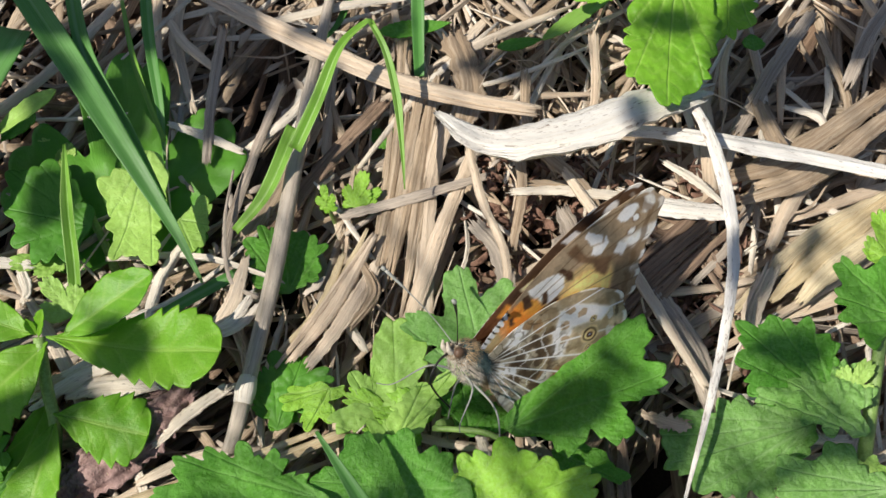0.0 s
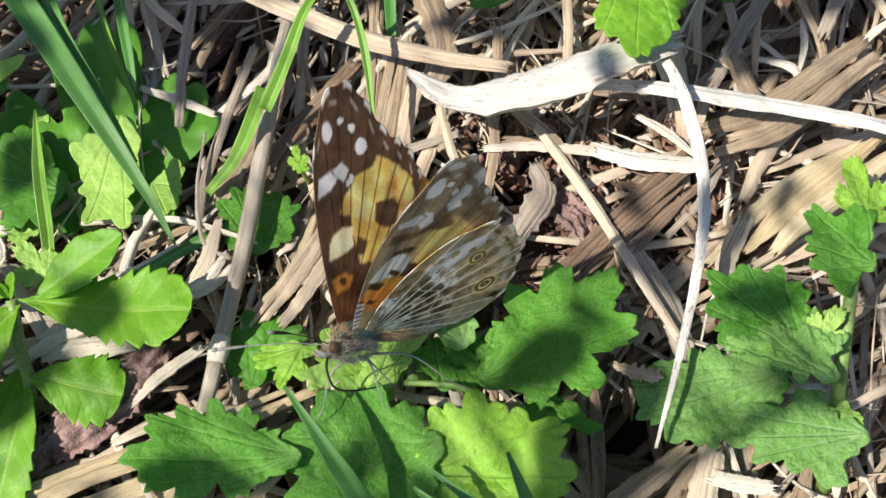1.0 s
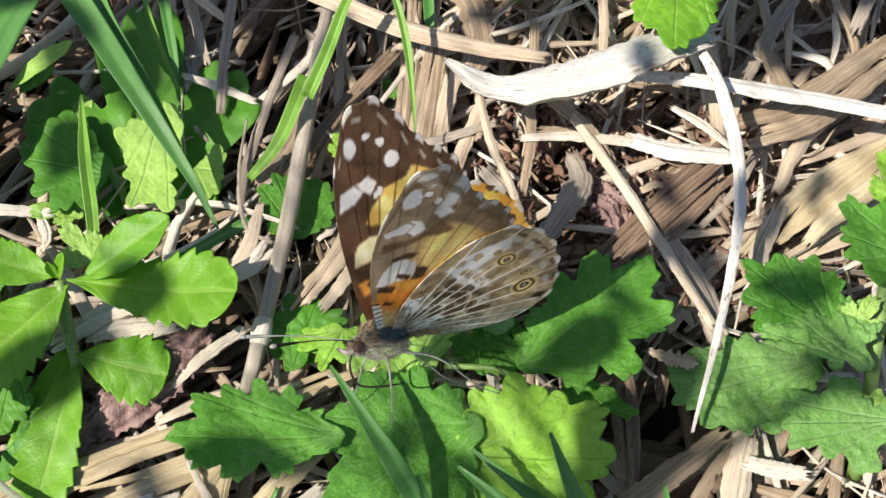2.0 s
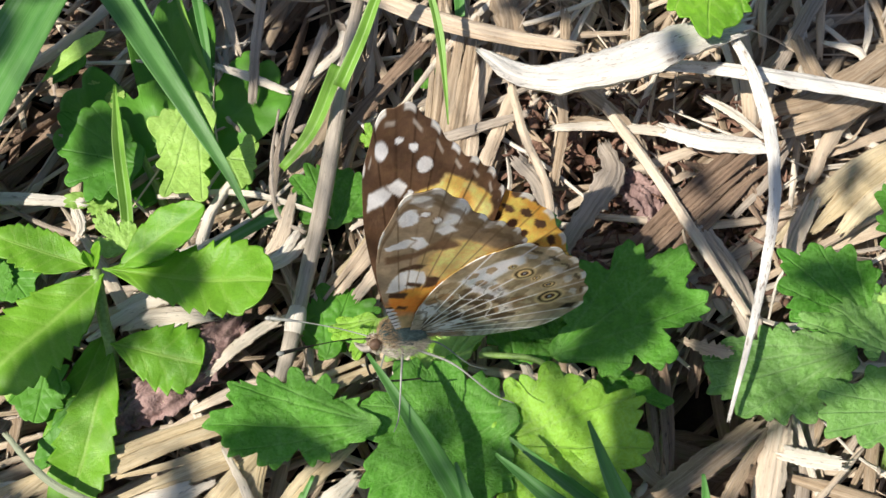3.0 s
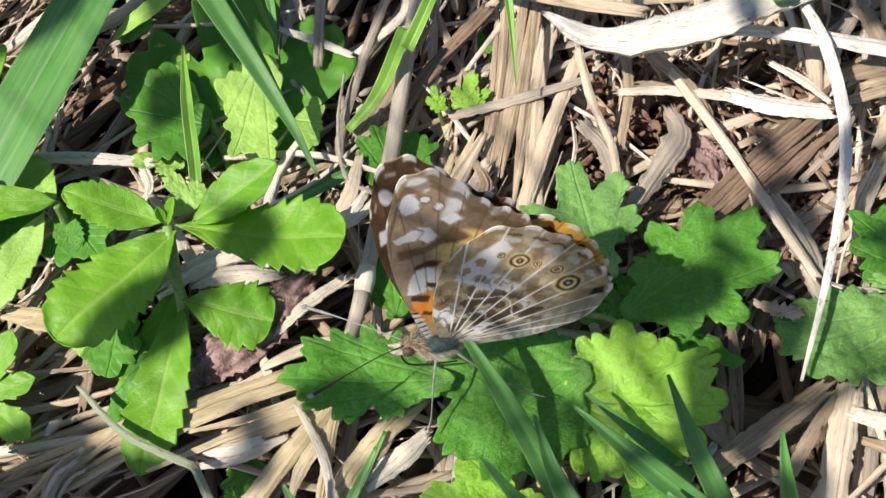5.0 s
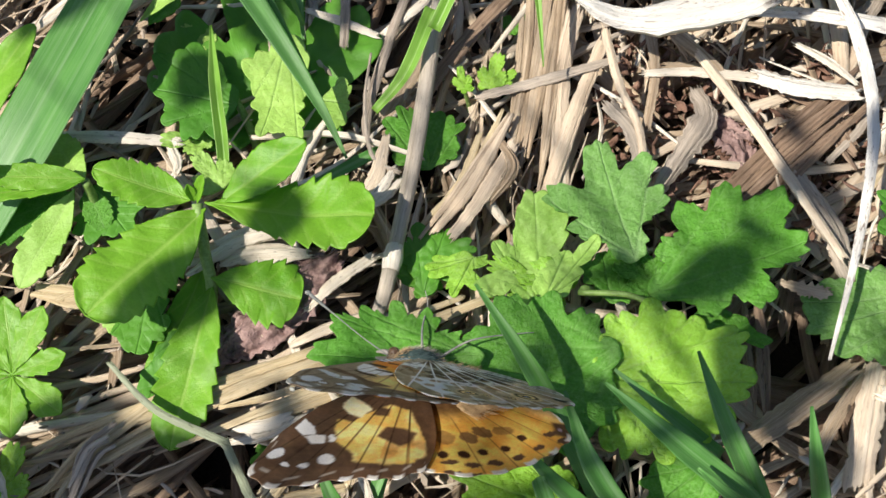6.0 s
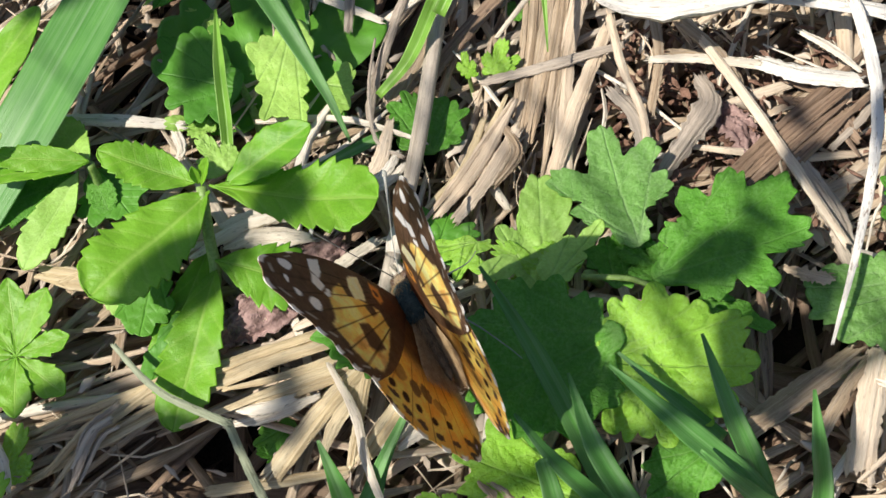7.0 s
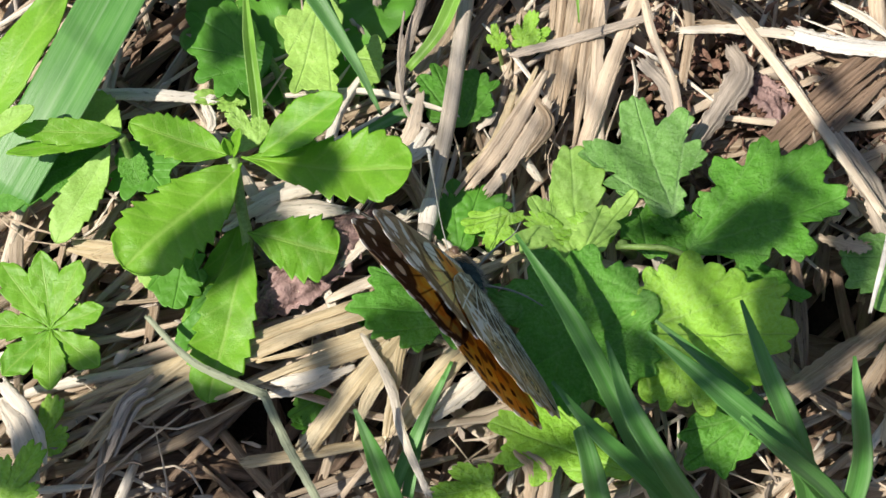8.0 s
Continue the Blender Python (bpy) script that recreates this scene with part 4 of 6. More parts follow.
# second plant of the same kind at the side
herb2 = thing("broadleaf_plant", (-56.1, 0.6, -4.0), "green plant with paired toothed leaves, partly shaded", "plant")
stem_part(herb2, [(-56.3, 0.2, -5.0), (-55.7, 1.2, 2.0), (-55.8, 2.2, 8.0)], [0.8, 0.75, 0.7])
ovate_leaf(herb2, (-55.7, 2.2, 8.5), (-70.8, -1.3, 10.0), 4.4, roll=-18, fold=0.1, widest=0.5, teeth=5, seed=11)
ovate_leaf(herb2, (-55.7, 2.4, 8.5), (-69.8, 1.4, 11.0), 4.2, roll=14, fold=0.1, widest=0.5, teeth=5, seed=12)
ovate_leaf(herb2, (-58.0, 2.2, 6.0), (-64.5, -12.0, 3.0), 6.4, PALELEAF, roll=5, fold=0.15, teeth=6, seed=13)
ovate_leaf(herb2, (-56.4, 2.7, 6.0), (-63.7, 12.0, 4.0), 6.0, PALELEAF, roll=5, fold=0.1, teeth=6, seed=14)
ovate_leaf(herb2, (-56.8, 3.3, 5.0), (-53.7, -3.0, 3.0), 4.5, MUG, fold=0.1, teeth=6, seed=15)
ovate_leaf(herb2, (-59.5, 3.4, 3.0), (-76.5, -5.4, 2.0), 9.0, MUG, roll=4, fold=0.1, teeth=6, seed=16)
ovate_leaf(herb2, (-54.9, -10.1, 1.0), (-48.6, -18.3, 0.0), 5.0, PALELEAF, fold=0.1, teeth=6, seed=17)

# plant at the lower corner
rosette = thing("broadleaf_plant", (-64.2, -23.7, -4.0), "bright green rosette of deeply toothed leaflets", "plant")
stem_part(rosette, [(-63.9, -26.7, -5.0), (-62.6, -25.1, 0.0), (-61.5, -24.5, 3.0)], [0.8, 0.7, 0.6])
for k, (tip, w) in enumerate([((-65.6, -14.1, 5.0), 4.0), ((-59.9, -15.5, 5.0), 4.2), ((-56.1, -22.0, 4.0), 3.5), ((-55.9, -29.9, 3.0), 4.2), ((-62.0, -33.2, 3.0), 4.2), ((-68.5, -31.3, 3.0), 4.4), ((-72.5, -24.2, 3.0), 4.0), ((-71.4, -15.4, 4.0), 4.4)]):
    ovate_leaf(rosette, (-63.2, -24.7, 3.0), tip, w * 1.15, OVATE, fold=0.08, widest=0.62, blunt=0.7, teeth=3, deep=0.14, seed=20 + k)
corner = thing("broadleaf_plant", (-68.3, -47.6, -3.0), "pale green lobed leaf at the edge of the straw", "plant")
stem_part(corner, [(-70.3, -49.5, -5.0), (-65.9, -48.0, 3.0)], [0.7, 0.6])
lobed_leaf(corner, (-65.9, -48.0, 3.0), (-60.7, -40.8, 5.0), "palm", YOUNG, seed=31)
lobed_leaf(corner, (-67.0, -47.8, 2.0), (-61.8, -46.5, 3.0), "three", YOUNG, seed=32)
lobed_leaf(corner, (-63.9, -40.8, 0.0), (-61.3, -33.4, 1.0), "three", YOUNG, seed=33)

# lobed seedlings behind
back_herb = thing("mugwort_plant", (-33.7, 13.1, -5.0), "shaded mugwort seedling with flat lobed leaves", "plant")
stem_part(back_herb, [(-33.8, 12.6, -6.0), (-35.2, 16.4, -2.0), (-37.8, 21.3, 0.0)], [0.8, 0.7, 0.6])
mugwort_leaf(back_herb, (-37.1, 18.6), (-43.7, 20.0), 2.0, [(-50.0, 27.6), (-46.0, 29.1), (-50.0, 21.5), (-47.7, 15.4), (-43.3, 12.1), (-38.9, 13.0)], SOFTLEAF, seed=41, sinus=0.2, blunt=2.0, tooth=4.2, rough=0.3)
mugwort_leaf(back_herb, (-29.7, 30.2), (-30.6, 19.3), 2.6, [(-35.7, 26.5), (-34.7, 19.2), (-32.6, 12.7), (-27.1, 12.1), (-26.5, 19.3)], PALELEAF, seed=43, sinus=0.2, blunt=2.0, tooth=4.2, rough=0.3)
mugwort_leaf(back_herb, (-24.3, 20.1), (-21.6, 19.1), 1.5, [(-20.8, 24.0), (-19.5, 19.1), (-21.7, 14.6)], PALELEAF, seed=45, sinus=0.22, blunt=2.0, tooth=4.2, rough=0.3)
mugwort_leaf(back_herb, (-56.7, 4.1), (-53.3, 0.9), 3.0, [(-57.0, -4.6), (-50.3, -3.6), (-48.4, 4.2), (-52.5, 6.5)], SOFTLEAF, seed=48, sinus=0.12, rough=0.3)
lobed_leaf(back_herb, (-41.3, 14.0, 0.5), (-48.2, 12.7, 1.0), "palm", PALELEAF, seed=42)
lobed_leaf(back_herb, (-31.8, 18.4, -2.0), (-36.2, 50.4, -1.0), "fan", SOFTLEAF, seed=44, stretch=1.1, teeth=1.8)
lobed_leaf(back_herb, (-37.5, 4.6, 2.0), (-42.3, 9.7, 3.0), "three", PALELEAF, seed=46)
lobed_leaf(back_herb, (-42.6, 31.3, -1.0), (-47.7, 34.4, 0.0), "three", PALELEAF, seed=47)

sprig = thing("mugwort_seedling", (-1.3, 23.7, -4.0), "tiny bright green seedling between the straws", "plant")
stem_part(sprig, [(-1.3, 22.2, -5.0), (-2.1, 22.3, 0.0), (-2.5, 22.5, 2.0)], [0.4, 0.35, 0.3])
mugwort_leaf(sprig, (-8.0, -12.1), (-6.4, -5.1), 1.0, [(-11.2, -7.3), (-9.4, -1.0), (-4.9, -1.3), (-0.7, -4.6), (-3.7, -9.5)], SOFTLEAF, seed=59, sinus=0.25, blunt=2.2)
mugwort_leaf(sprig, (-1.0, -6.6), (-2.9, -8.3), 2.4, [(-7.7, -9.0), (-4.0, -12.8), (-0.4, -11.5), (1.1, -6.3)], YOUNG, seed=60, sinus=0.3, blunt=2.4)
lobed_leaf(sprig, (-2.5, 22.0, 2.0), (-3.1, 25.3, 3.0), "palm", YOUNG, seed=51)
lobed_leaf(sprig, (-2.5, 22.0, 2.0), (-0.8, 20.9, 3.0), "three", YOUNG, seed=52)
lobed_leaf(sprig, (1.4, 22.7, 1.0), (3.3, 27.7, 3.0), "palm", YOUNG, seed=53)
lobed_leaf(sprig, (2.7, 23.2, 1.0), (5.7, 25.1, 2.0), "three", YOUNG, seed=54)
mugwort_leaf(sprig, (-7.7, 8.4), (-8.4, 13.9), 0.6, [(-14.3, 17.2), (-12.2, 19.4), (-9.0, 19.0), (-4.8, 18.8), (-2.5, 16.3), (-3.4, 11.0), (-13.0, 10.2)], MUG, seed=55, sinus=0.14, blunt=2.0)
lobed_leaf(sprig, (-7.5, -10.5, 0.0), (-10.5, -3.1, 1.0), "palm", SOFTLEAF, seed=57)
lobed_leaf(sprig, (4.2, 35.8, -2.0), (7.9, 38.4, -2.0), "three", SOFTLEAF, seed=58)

# mugwort on which the butterfly sits
mug = thing("mugwort_plant", (17.2, -6.9, -5.0), "green mugwort with lobed downy leaves over the straw", "plant")
stem_part(mug, [(17.3, -9.2, -6.0), (15.6, -10.8, 0.0), (14.0, -13.1, 6.0)], [0.9, 0.9, 0.8])
stem_part(mug, [(13.0, -13.8, 7.0), (19.5, -15.0, 9.0), (23.9, -17.4, 9.0), (28.0, -19.7, 8.0)], [0.42, 0.42, 0.4, 0.3], name="leaf_stalk")
mugwort_leaf(mug, (21.1, -8.6), (17.8, -0.9), 6.0, [(9.0, 1.5), (16.9, 9.5), (24.5, 7.0), (25.9, 1.6), (12.6, -4.2)], DOWNY, seed=71, sinus=0.3, tooth=2.6, cut=0.85, blunt=1.1, tilt=(0.1, 0.05))
mugwort_leaf(mug, (23.2, -13.8), (33.0, -8.5), 7.0, [(27.4, -0.3), (24.5, -6.2), (34.5, 2.4), (42.4, 0.7), (43.8, -7.2), (37.8, -16.3), (30.0, -17.3)], MUG, seed=72, sinus=0.25, tooth=2.8, cut=0.9, blunt=1.1, tilt=(0.13, -0.06))
mugwort_leaf(mug, (8.6, -16.2), (5.3, -9.5), 4.0, [(7.6, 2.4), (2.0, -5.1), (-0.6, -12.5)], PALELEAF, seed=73, sinus=0.42)
mugwort_leaf(mug, (8.4, -15.0), (12.1, -9.5), 6.0, [(16.2, -5.1), (11.8, -6.9), (13.6, -10.7)], PALELEAF, seed=75, sinus=0.3)
mugwort_leaf(mug, (17.2, -22.2), (6.8, -25.6), 8.0, [(-2.7, -21.2), (3.0, -14.9), (9.2, -14.7), (14.5, -17.4), (-1.5, -32.7), (5.3, -37.2), (12.1, -36.0), (16.3, -32.1)], MUG, seed=76, sinus=0.16)
mugwort_leaf(mug, (14.3, -25.8), (22.5, -26.6), 9.2, [(16.9, -18.1), (22.2, -16.6), (27.4, -19.4), (32.7, -21.3), (33.4, -28.2), (29.8, -34.0), (22.8, -37.2), (16.5, -36.1)], YOUNG, seed=77, sinus=0.14, blunt=2.6, tooth=3.4, cut=1.2, rough=0.9, tilt=(0.2, 0.1))
mugwort_leaf(mug, (-0.4, -24.0), (-10.6, -23.2), 9.0, [(-22.3, -23.8), (-19.6, -18.3), (-16.1, -17.3), (-11.3, -16.3), (-6.3, -17.6), (-2.5, -21.3), (-14.9, -29.0), (-7.1, -28.8), (-19.6, -27.3)], MUG, seed=79, sinus=0.22, tooth=2.6)
mugwort_leaf(mug, (13.8, -43.7), (4.6, -38.8), 3.5, [(-3.9, -37.2), (-3.1, -42.8), (1.1, -31.8), (6.9, -33.8), (11.7, -38.0), (7.7, -44.5), (1.6, -45.3)], YOUNG, seed=78, sinus=0.24)
mugwort_leaf(mug, (29.1, -16.1), (33.5, -18.1), 5.0, [(38.6, -20.9), (35.2, -16.0), (34.8, -19.7)], MUG, seed=80, sinus=0.15)
mugwort_leaf(mug, (18.1, -13.6), (19.2, -9.3), 3.0, [(13.5, -8.5), (17.0, -6.0), (23.5, -6.5), (25.8, -10.2)], MUG, seed=87, sinus=0.15)
mugwort_leaf(mug, (30.2, -35.5), (24.7, -39.3), 2.0, [(20.5, -37.9), (20.9, -42.3), (26.5, -43.6), (30.5, -40.0)], MUG, seed=83, sinus=0.2)
lobed_leaf(mug, (11.1, -12.6, 4.0), (1.0, -7.9, 3.0), "fan", YOUNG, seed=74, stretch=0.8)
lobed_leaf(mug, (25.2, -11.5, 4.0), (18.4, -8.2, 4.0), "three", MUG, seed=81)
lobed_leaf(mug, (-3.8, -44.8, 1.0), (-11.7, -46.6, 2.0), "broad", YOUNG, seed=84)
lobed_leaf(mug, (-18.3, -24.7, 0.0), (-22.1, -20.6, 0.0), "three", MUG, seed=85)
lobed_leaf(mug, (-26.2, -37.2, -1.0), (-30.3, -36.3, 0.0), "palm", MUG, seed=86)

# mugwort at the far side
mug2 = thing("mugwort_plant", (73.2, -20.4, -5.0), "downy mugwort shoot with overlapping toothed leaves", "plant")
stem_part(mug2, [(70.4, -26.6, -5.0), (70.2, -19.5, 4.0), (71.6, -10.1, 9.0), (73.5, -0.4, 13.0)], [1.1, 1.0, 0.95, 0.8])
mugwort_leaf(mug2, (64.9, -11.9), (59.7, -6.2), 11.0, [(53.9, -0.8), (59.2, 0.1), (63.9, -0.6), (67.0, -3.3), (53.1, -5.7), (54.1, -10.6)], MUG, seed=91, sinus=0.15)
mugwort_leaf(mug2, (64.0, -13.0), (53.1, -16.1), 5.2, [(43.2, -14.6), (43.4, -18.6), (47.7, -22.1), (52.3, -23.2), (57.1, -22.8), (46.3, -11.6), (53.2, -9.3)], DOWNY, seed=92, sinus=0.16)
mugwort_leaf(mug2, (71.2, -23.0), (63.1, -23.3), 10.5, [(56.1, -20.2), (56.2, -23.2), (56.3, -25.8), (61.1, -27.5), (66.6, -29.8), (65.7, -17.1)], DOWNY, seed=93, sinus=0.22)
mugwort_leaf(mug2, (67.7, -16.7), (64.4, -12.4), 12.3, [(69.9, -7.0), (70.2, -10.2), (59.2, -9.5), (54.0, -11.5), (59.8, -15.3), (62.5, -16.9)], DOWNY, seed=95, sinus=0.3, rough=1.1)
mugwort_leaf(mug2, (75.7, -1.0), (71.1, 1.2), 14.0, [(68.2, 7.5), (66.8, 2.3), (67.1, -1.9), (70.1, -5.5), (75.9, 7.5)], MUG, seed=94, sinus=0.22)
lobed_leaf(mug2, (76.3, 5.8, 14.0), (74.5, 14.5, 15.0), "palm", YOUNG, seed=96)
lobed_leaf(mug2, (66.9, -11.1, 12.0), (70.3, -6.8, 13.0), "three", PALELEAF, seed=97)
lobed_leaf(mug2, (68.7, -19.3, 9.0), (69.8, -25.1, 9.0), "fan", PALELEAF, seed=98)

# leaf that hangs over the bleached blade
hang = thing("broadleaf_plant", (70.3, 88.0, -5.0), "sunlit green leaves hanging over the bleached straw", "plant")
stem_part(hang, [(70.5, 89.4, -5.0), (59.9, 69.7, 10.0), (53.1, 55.1, 17.0)], [0.8, 0.75, 0.6])
mugwort_leaf(hang, (50.4, 54.5), (48.2, 41.7), 17.0, [(41.7, 43.4), (42.1, 34.9), (46.3, 30.0), (52.3, 34.0), (54.5, 39.2)], OVATE, seed=101, sinus=0.1)
mugwort_leaf(hang, (59.1, 58.3), (58.2, 48.9), 16.0, [(54.0, 44.9), (57.5, 43.1), (61.0, 45.2), (62.5, 51.7)], OVATE, seed=102, sinus=0.1)
ovate_leaf(hang, (53.4, 62.4, 10.0), (35.0, 58.0, 8.0), 8.0, fold=0.08, seed=103)
ovate_leaf(hang, (65.9, 53.5, 4.0), (65.9, 50.1, 4.0), 4.0, MUG, fold=0.08, seed=104)
under = thing("broadleaf_plant", (32.4, 67.6, -5.0), "shaded green leaves low in the straw", "plant")
ovate_leaf(under, (45.8, 64.4, 2.0), (31.8, 53.6, 2.0), 3.0, LIME, fold=0.1, seed=105)
ovate_leaf(under, (31.9, 54.3, 1.0), (24.4, 52.5, 1.0), 2.6, MUG, fold=0.1, seed=106)
ovate_leaf(under, (16.9, 56.9, 2.0), (4.9, 54.4, 2.0), 3.6, MUG, fold=0.1, seed=107)

# ---- grass ----
tuft = thing("grass_tuft", (24.8, -46.3, -5.0), "green grass blades rising at the edge of the mugwort", "grass")
for pts, w in [
    ([(-1.2, -18.1, 20.0), (5.4, -27.6, 17.0), (11.7, -36.8, 10.0), (18.6, -47.3, 0.0)], [0.4, 2.6, 3.0, 2.8]),
    ([(9.3, -31.3, 19.0), (12.1, -38.5, 16.0), (17.1, -44.4, 10.0), (23.5, -49.4, 0.0)], [0.4, 2.8, 3.0, 2.8]),
    ([(14.0, -30.6, 20.0), (22.1, -36.9, 18.0), (31.6, -42.7, 12.0), (39.5, -47.5, 2.0)], [0.4, 3.2, 3.4, 2.8]),
    ([(24.8, -27.3, 22.0), (28.2, -34.8, 18.0), (32.7, -41.1, 11.0), (37.1, -48.5, 0.0)], [0.4, 2.8, 3.6, 3.0]),
    ([(24.2, -40.4, 19.0), (28.5, -43.0, 16.0), (36.4, -45.9, 8.0), (42.8, -49.2, 0.0)], [0.4, 2.4, 2.6, 2.2]),
    ([(38.5, -32.7, 18.0), (39.3, -38.0, 15.0), (41.3, -43.1, 8.0), (41.4, -48.5, 0.0)], [0.4, 2.4, 3.0, 2.6]),
    ([(3.0, -35.8, 17.0), (8.1, -40.5, 13.0), (15.5, -45.2, 7.0), (22.1, -49.4, 0.0)], [0.4, 2.2, 2.6, 2.4]),
    ([(6.3, -40.6, 14.0), (7.9, -43.8, 10.0), (10.3, -49.8, 2.0)], [1.8, 3.0, 3.2]),
    ([(-20.7, -38.0, 12.0), (-18.6, -42.2, 8.0), (-16.1, -47.6, 0.0)], [0.4, 2.6, 3.0]),
    ([(16.0, -27.3, 15.0), (22.3, -31.9, 13.0), (29.7, -36.4, 9.0)], [0.4, 1.8, 1.8]),
    ([(-10.0, -31.8, 6.0), (-13.2, -38.3, 4.0), (-16.8, -46.2, 0.0)], [0.5, 1.6, 1.8]),
    ([(-9.0, -29.2, 4.0), (-12.9, -37.8, 2.0), (-14.6, -46.2, 0.0)], [0.5, 1.4, 1.6]),
]:
    blade_part(tuft, pts, w)

tuft2 = thing("grass_tuft", (-56.7, 69.6, 0.0), "bluish green grass blades arching over the seedlings", "grass")
blade_part(tuft2, [(-51.5, 56.5, 15.0), (-41.3, 41.9, 13.5), (-30.0, 25.0, 11.0), (-23.4, 15.3, 7.0), (-19.7, 9.0, 3.0)], [3.6, 4.2, 3.6, 2.4, 0.4])
blade_part(tuft2, [(-43.0, 58.4, 13.0), (-38.6, 43.0, 12.0), (-30.3, 28.5, 10.0), (-25.6, 20.3, 7.0)], [2.2, 2.4, 2.2, 1.0])
blade_part(tuft2, [(-33.5, 64.7, 6.0), (-31.3, 50.9, 6.0), (-28.6, 38.4, 4.0), (-27.6, 30.6, 1.0)], [1.8, 1.9, 1.6, 0.4])
blade_part(tuft2, [(-36.6, 58.4, 5.0), (-32.8, 45.1, 5.0), (-27.6, 32.9, 3.0)], [0.6, 1.0, 0.8], LIME)
blade_part(tuft2, [(-40.8, 29.2, 8.0), (-39.6, 19.5, 6.0), (-38.4, 11.6, 3.0), (-37.9, 5.2, 0.0)], [0.4, 1.8, 2.0, 1.6], LIME, keel=0.4)
blade_part(tuft2, [(-25.3, 5.1, 1.0), (-18.0, 9.8, 1.0), (-10.6, 14.8, 0.0)], [1.6, 2.0, 1.6])
wide = thing("grass_tuft", (-74.2, -1.7, 0.0), "broad grass blade close above the plants", "grass")
blade_part(wide, [(-73.8, -4.8, 3.0), (-65.2, 9.2, 9.0), (-59.9, 20.8, 11.5), (-54.9, 35.6, 12.0), (-51.4, 48.3, 11.0)], [9.5, 9.8, 9.8, 9.2, 8.4], keel=0.06, cols=25)
ovate_leaf(wide, (-82.7, -4.2, 5.0), (-65.9, 26.6, 11.6), 7.6, OVATE, roll=0, fold=0.04, teeth=5, deep=0.03, seed=111)
ovate_leaf(wide, (-73.9, -1.7, 12.0), (-66.7, 4.0, 13.0), 3.6, PALELEAF, roll=0, fold=0.3, teeth=5, deep=0.03, seed=112)
ovate_leaf(wide, (-51.8, 29.6, 8.0), (-42.6, 37.3, 10.0), 3.6, PALELEAF, roll=10, fold=0.3, teeth=4, deep=0.05, seed=113)
ovate_leaf(wide, (-51.4, 31.5, 5.0), (-47.2, 36.6, 5.0), 5.0, MUG, roll=10, fold=0.3, teeth=4, deep=0.05, seed=114)

bent = thing("grass_tuft", (-15.4, 20.0, -2.0), "bright green grass blade kinked over with a thin drooping tip", "grass")
blade_part(bent, [(-16.1, 18.4, 1.0), (-11.3, 22.9, 5.0), (-7.2, 31.7, 9.0)], [1.4, 2.3, 2.4], LIME, keel=0.3)
blade_part(bent, [(-7.0, 27.8, 9.0), (-3.7, 33.5, 13.0), (-0.4, 40.2, 17.0), (3.3, 44.0, 18.0), (4.5, 44.2, 18.0)], [2.2, 2.1, 1.9, 1.3, 0.8], LIME, keel=0.35)
blade_part(bent, [(4.1, 44.4, 18.0), (6.4, 39.7, 17.0), (8.0, 33.9, 14.0), (8.8, 27.1, 11.0), (9.2, 21.2, 9.0)], [0.9, 1.1, 1.3, 0.7, 0.2], LIME, keel=0.35)
upper = thing("grass_tuft", (11.5, 70.7, -3.0), "short green grass blade low in the straw", "grass")
blade_part(upper, [(11.2, 67.9, 3.0), (11.3, 56.0, 3.0), (11.5, 46.1, 2.0)], [2.2, 2.2, 1.6])
blade_part(upper, [(1.8, 68.7, 2.0), (-1.7, 56.7, 2.0), (-5.3, 52.8, 1.0)], [1.4, 1.4, 0.5])


# ---- butterfly ----
def wing_material():
    """Scaled wing: its colours come with the mesh; fine rows of scales and some light let through."""
    n = Nodes("wing_scales")
    c = n.add("ShaderNodeAttribute", attribute_name="tint").outputs["Color"]
    where = n.add("ShaderNodeTexCoord").outputs["Object"]
    fine = n.noise(5200.0, where, 3.0, 0.7)
    soft = n.noise(900.0, where, 3.0, 0.6)
    c = n.mix(n.ramp(fine, [(0.33, (0.12, 0.12, 0.12)), (0.55, (0, 0, 0))]), c, col(0.05, 0.03, 0.02))
    c = n.mix(n.ramp(soft, [(0.45, (0, 0, 0)), (0.8, (0.05, 0.12, 0.12))]), c, col(0.5, 0.33, 0.14))
    relief = n.bump(n.math("ADD", fine, soft), 0.5, 0.00012)
    surf = n.add("ShaderNodeBsdfPrincipled", Base_Color=c, Roughness=0.7, Normal=relief, Specular_IOR_Level=0.15)
    glow = n.add("ShaderNodeBsdfTranslucent", Color=n.mix(0.5, c, col(1.0, 0.62, 0.25), "MULTIPLY"), Normal=relief)
    return n.done(n.add("ShaderNodeMixShader", i0=0.28, i1=surf, i2=glow))


WING = wing_material()
FUR = plain_material("butterfly_fur", (0.10, 0.065, 0.035), (0.36, 0.27, 0.17), 900.0, 0.7, 0.0003)
PALEFUR = plain_material("pale_fur", (0.40, 0.34, 0.26), (0.66, 0.60, 0.50), 900.0, 0.7, 0.0003)
GOLDFUR = plain_material("golden_fur", (0.30, 0.19, 0.09), (0.64, 0.47, 0.27), 900.0, 0.6, 0.0003)
GREYFUR = plain_material("grey_fur", (0.022, 0.045, 0.044), (0.105, 0.155, 0.15), 900.0, 0.7, 0.0003)
CHITIN = plain_material("black_chitin", (0.012, 0.010, 0.008), (0.03, 0.025, 0.02), 900.0, 0.4, 0.0001)
PALECHITIN = plain_material("pale_leg", (0.20, 0.20, 0.17), (0.40, 0.40, 0.36), 900.0, 0.5, 0.0001)
EYE = plain_material("compound_eye", (0.05, 0.03, 0.02), (0.15, 0.09, 0.055), 2500.0, 0.3, 0.0001)

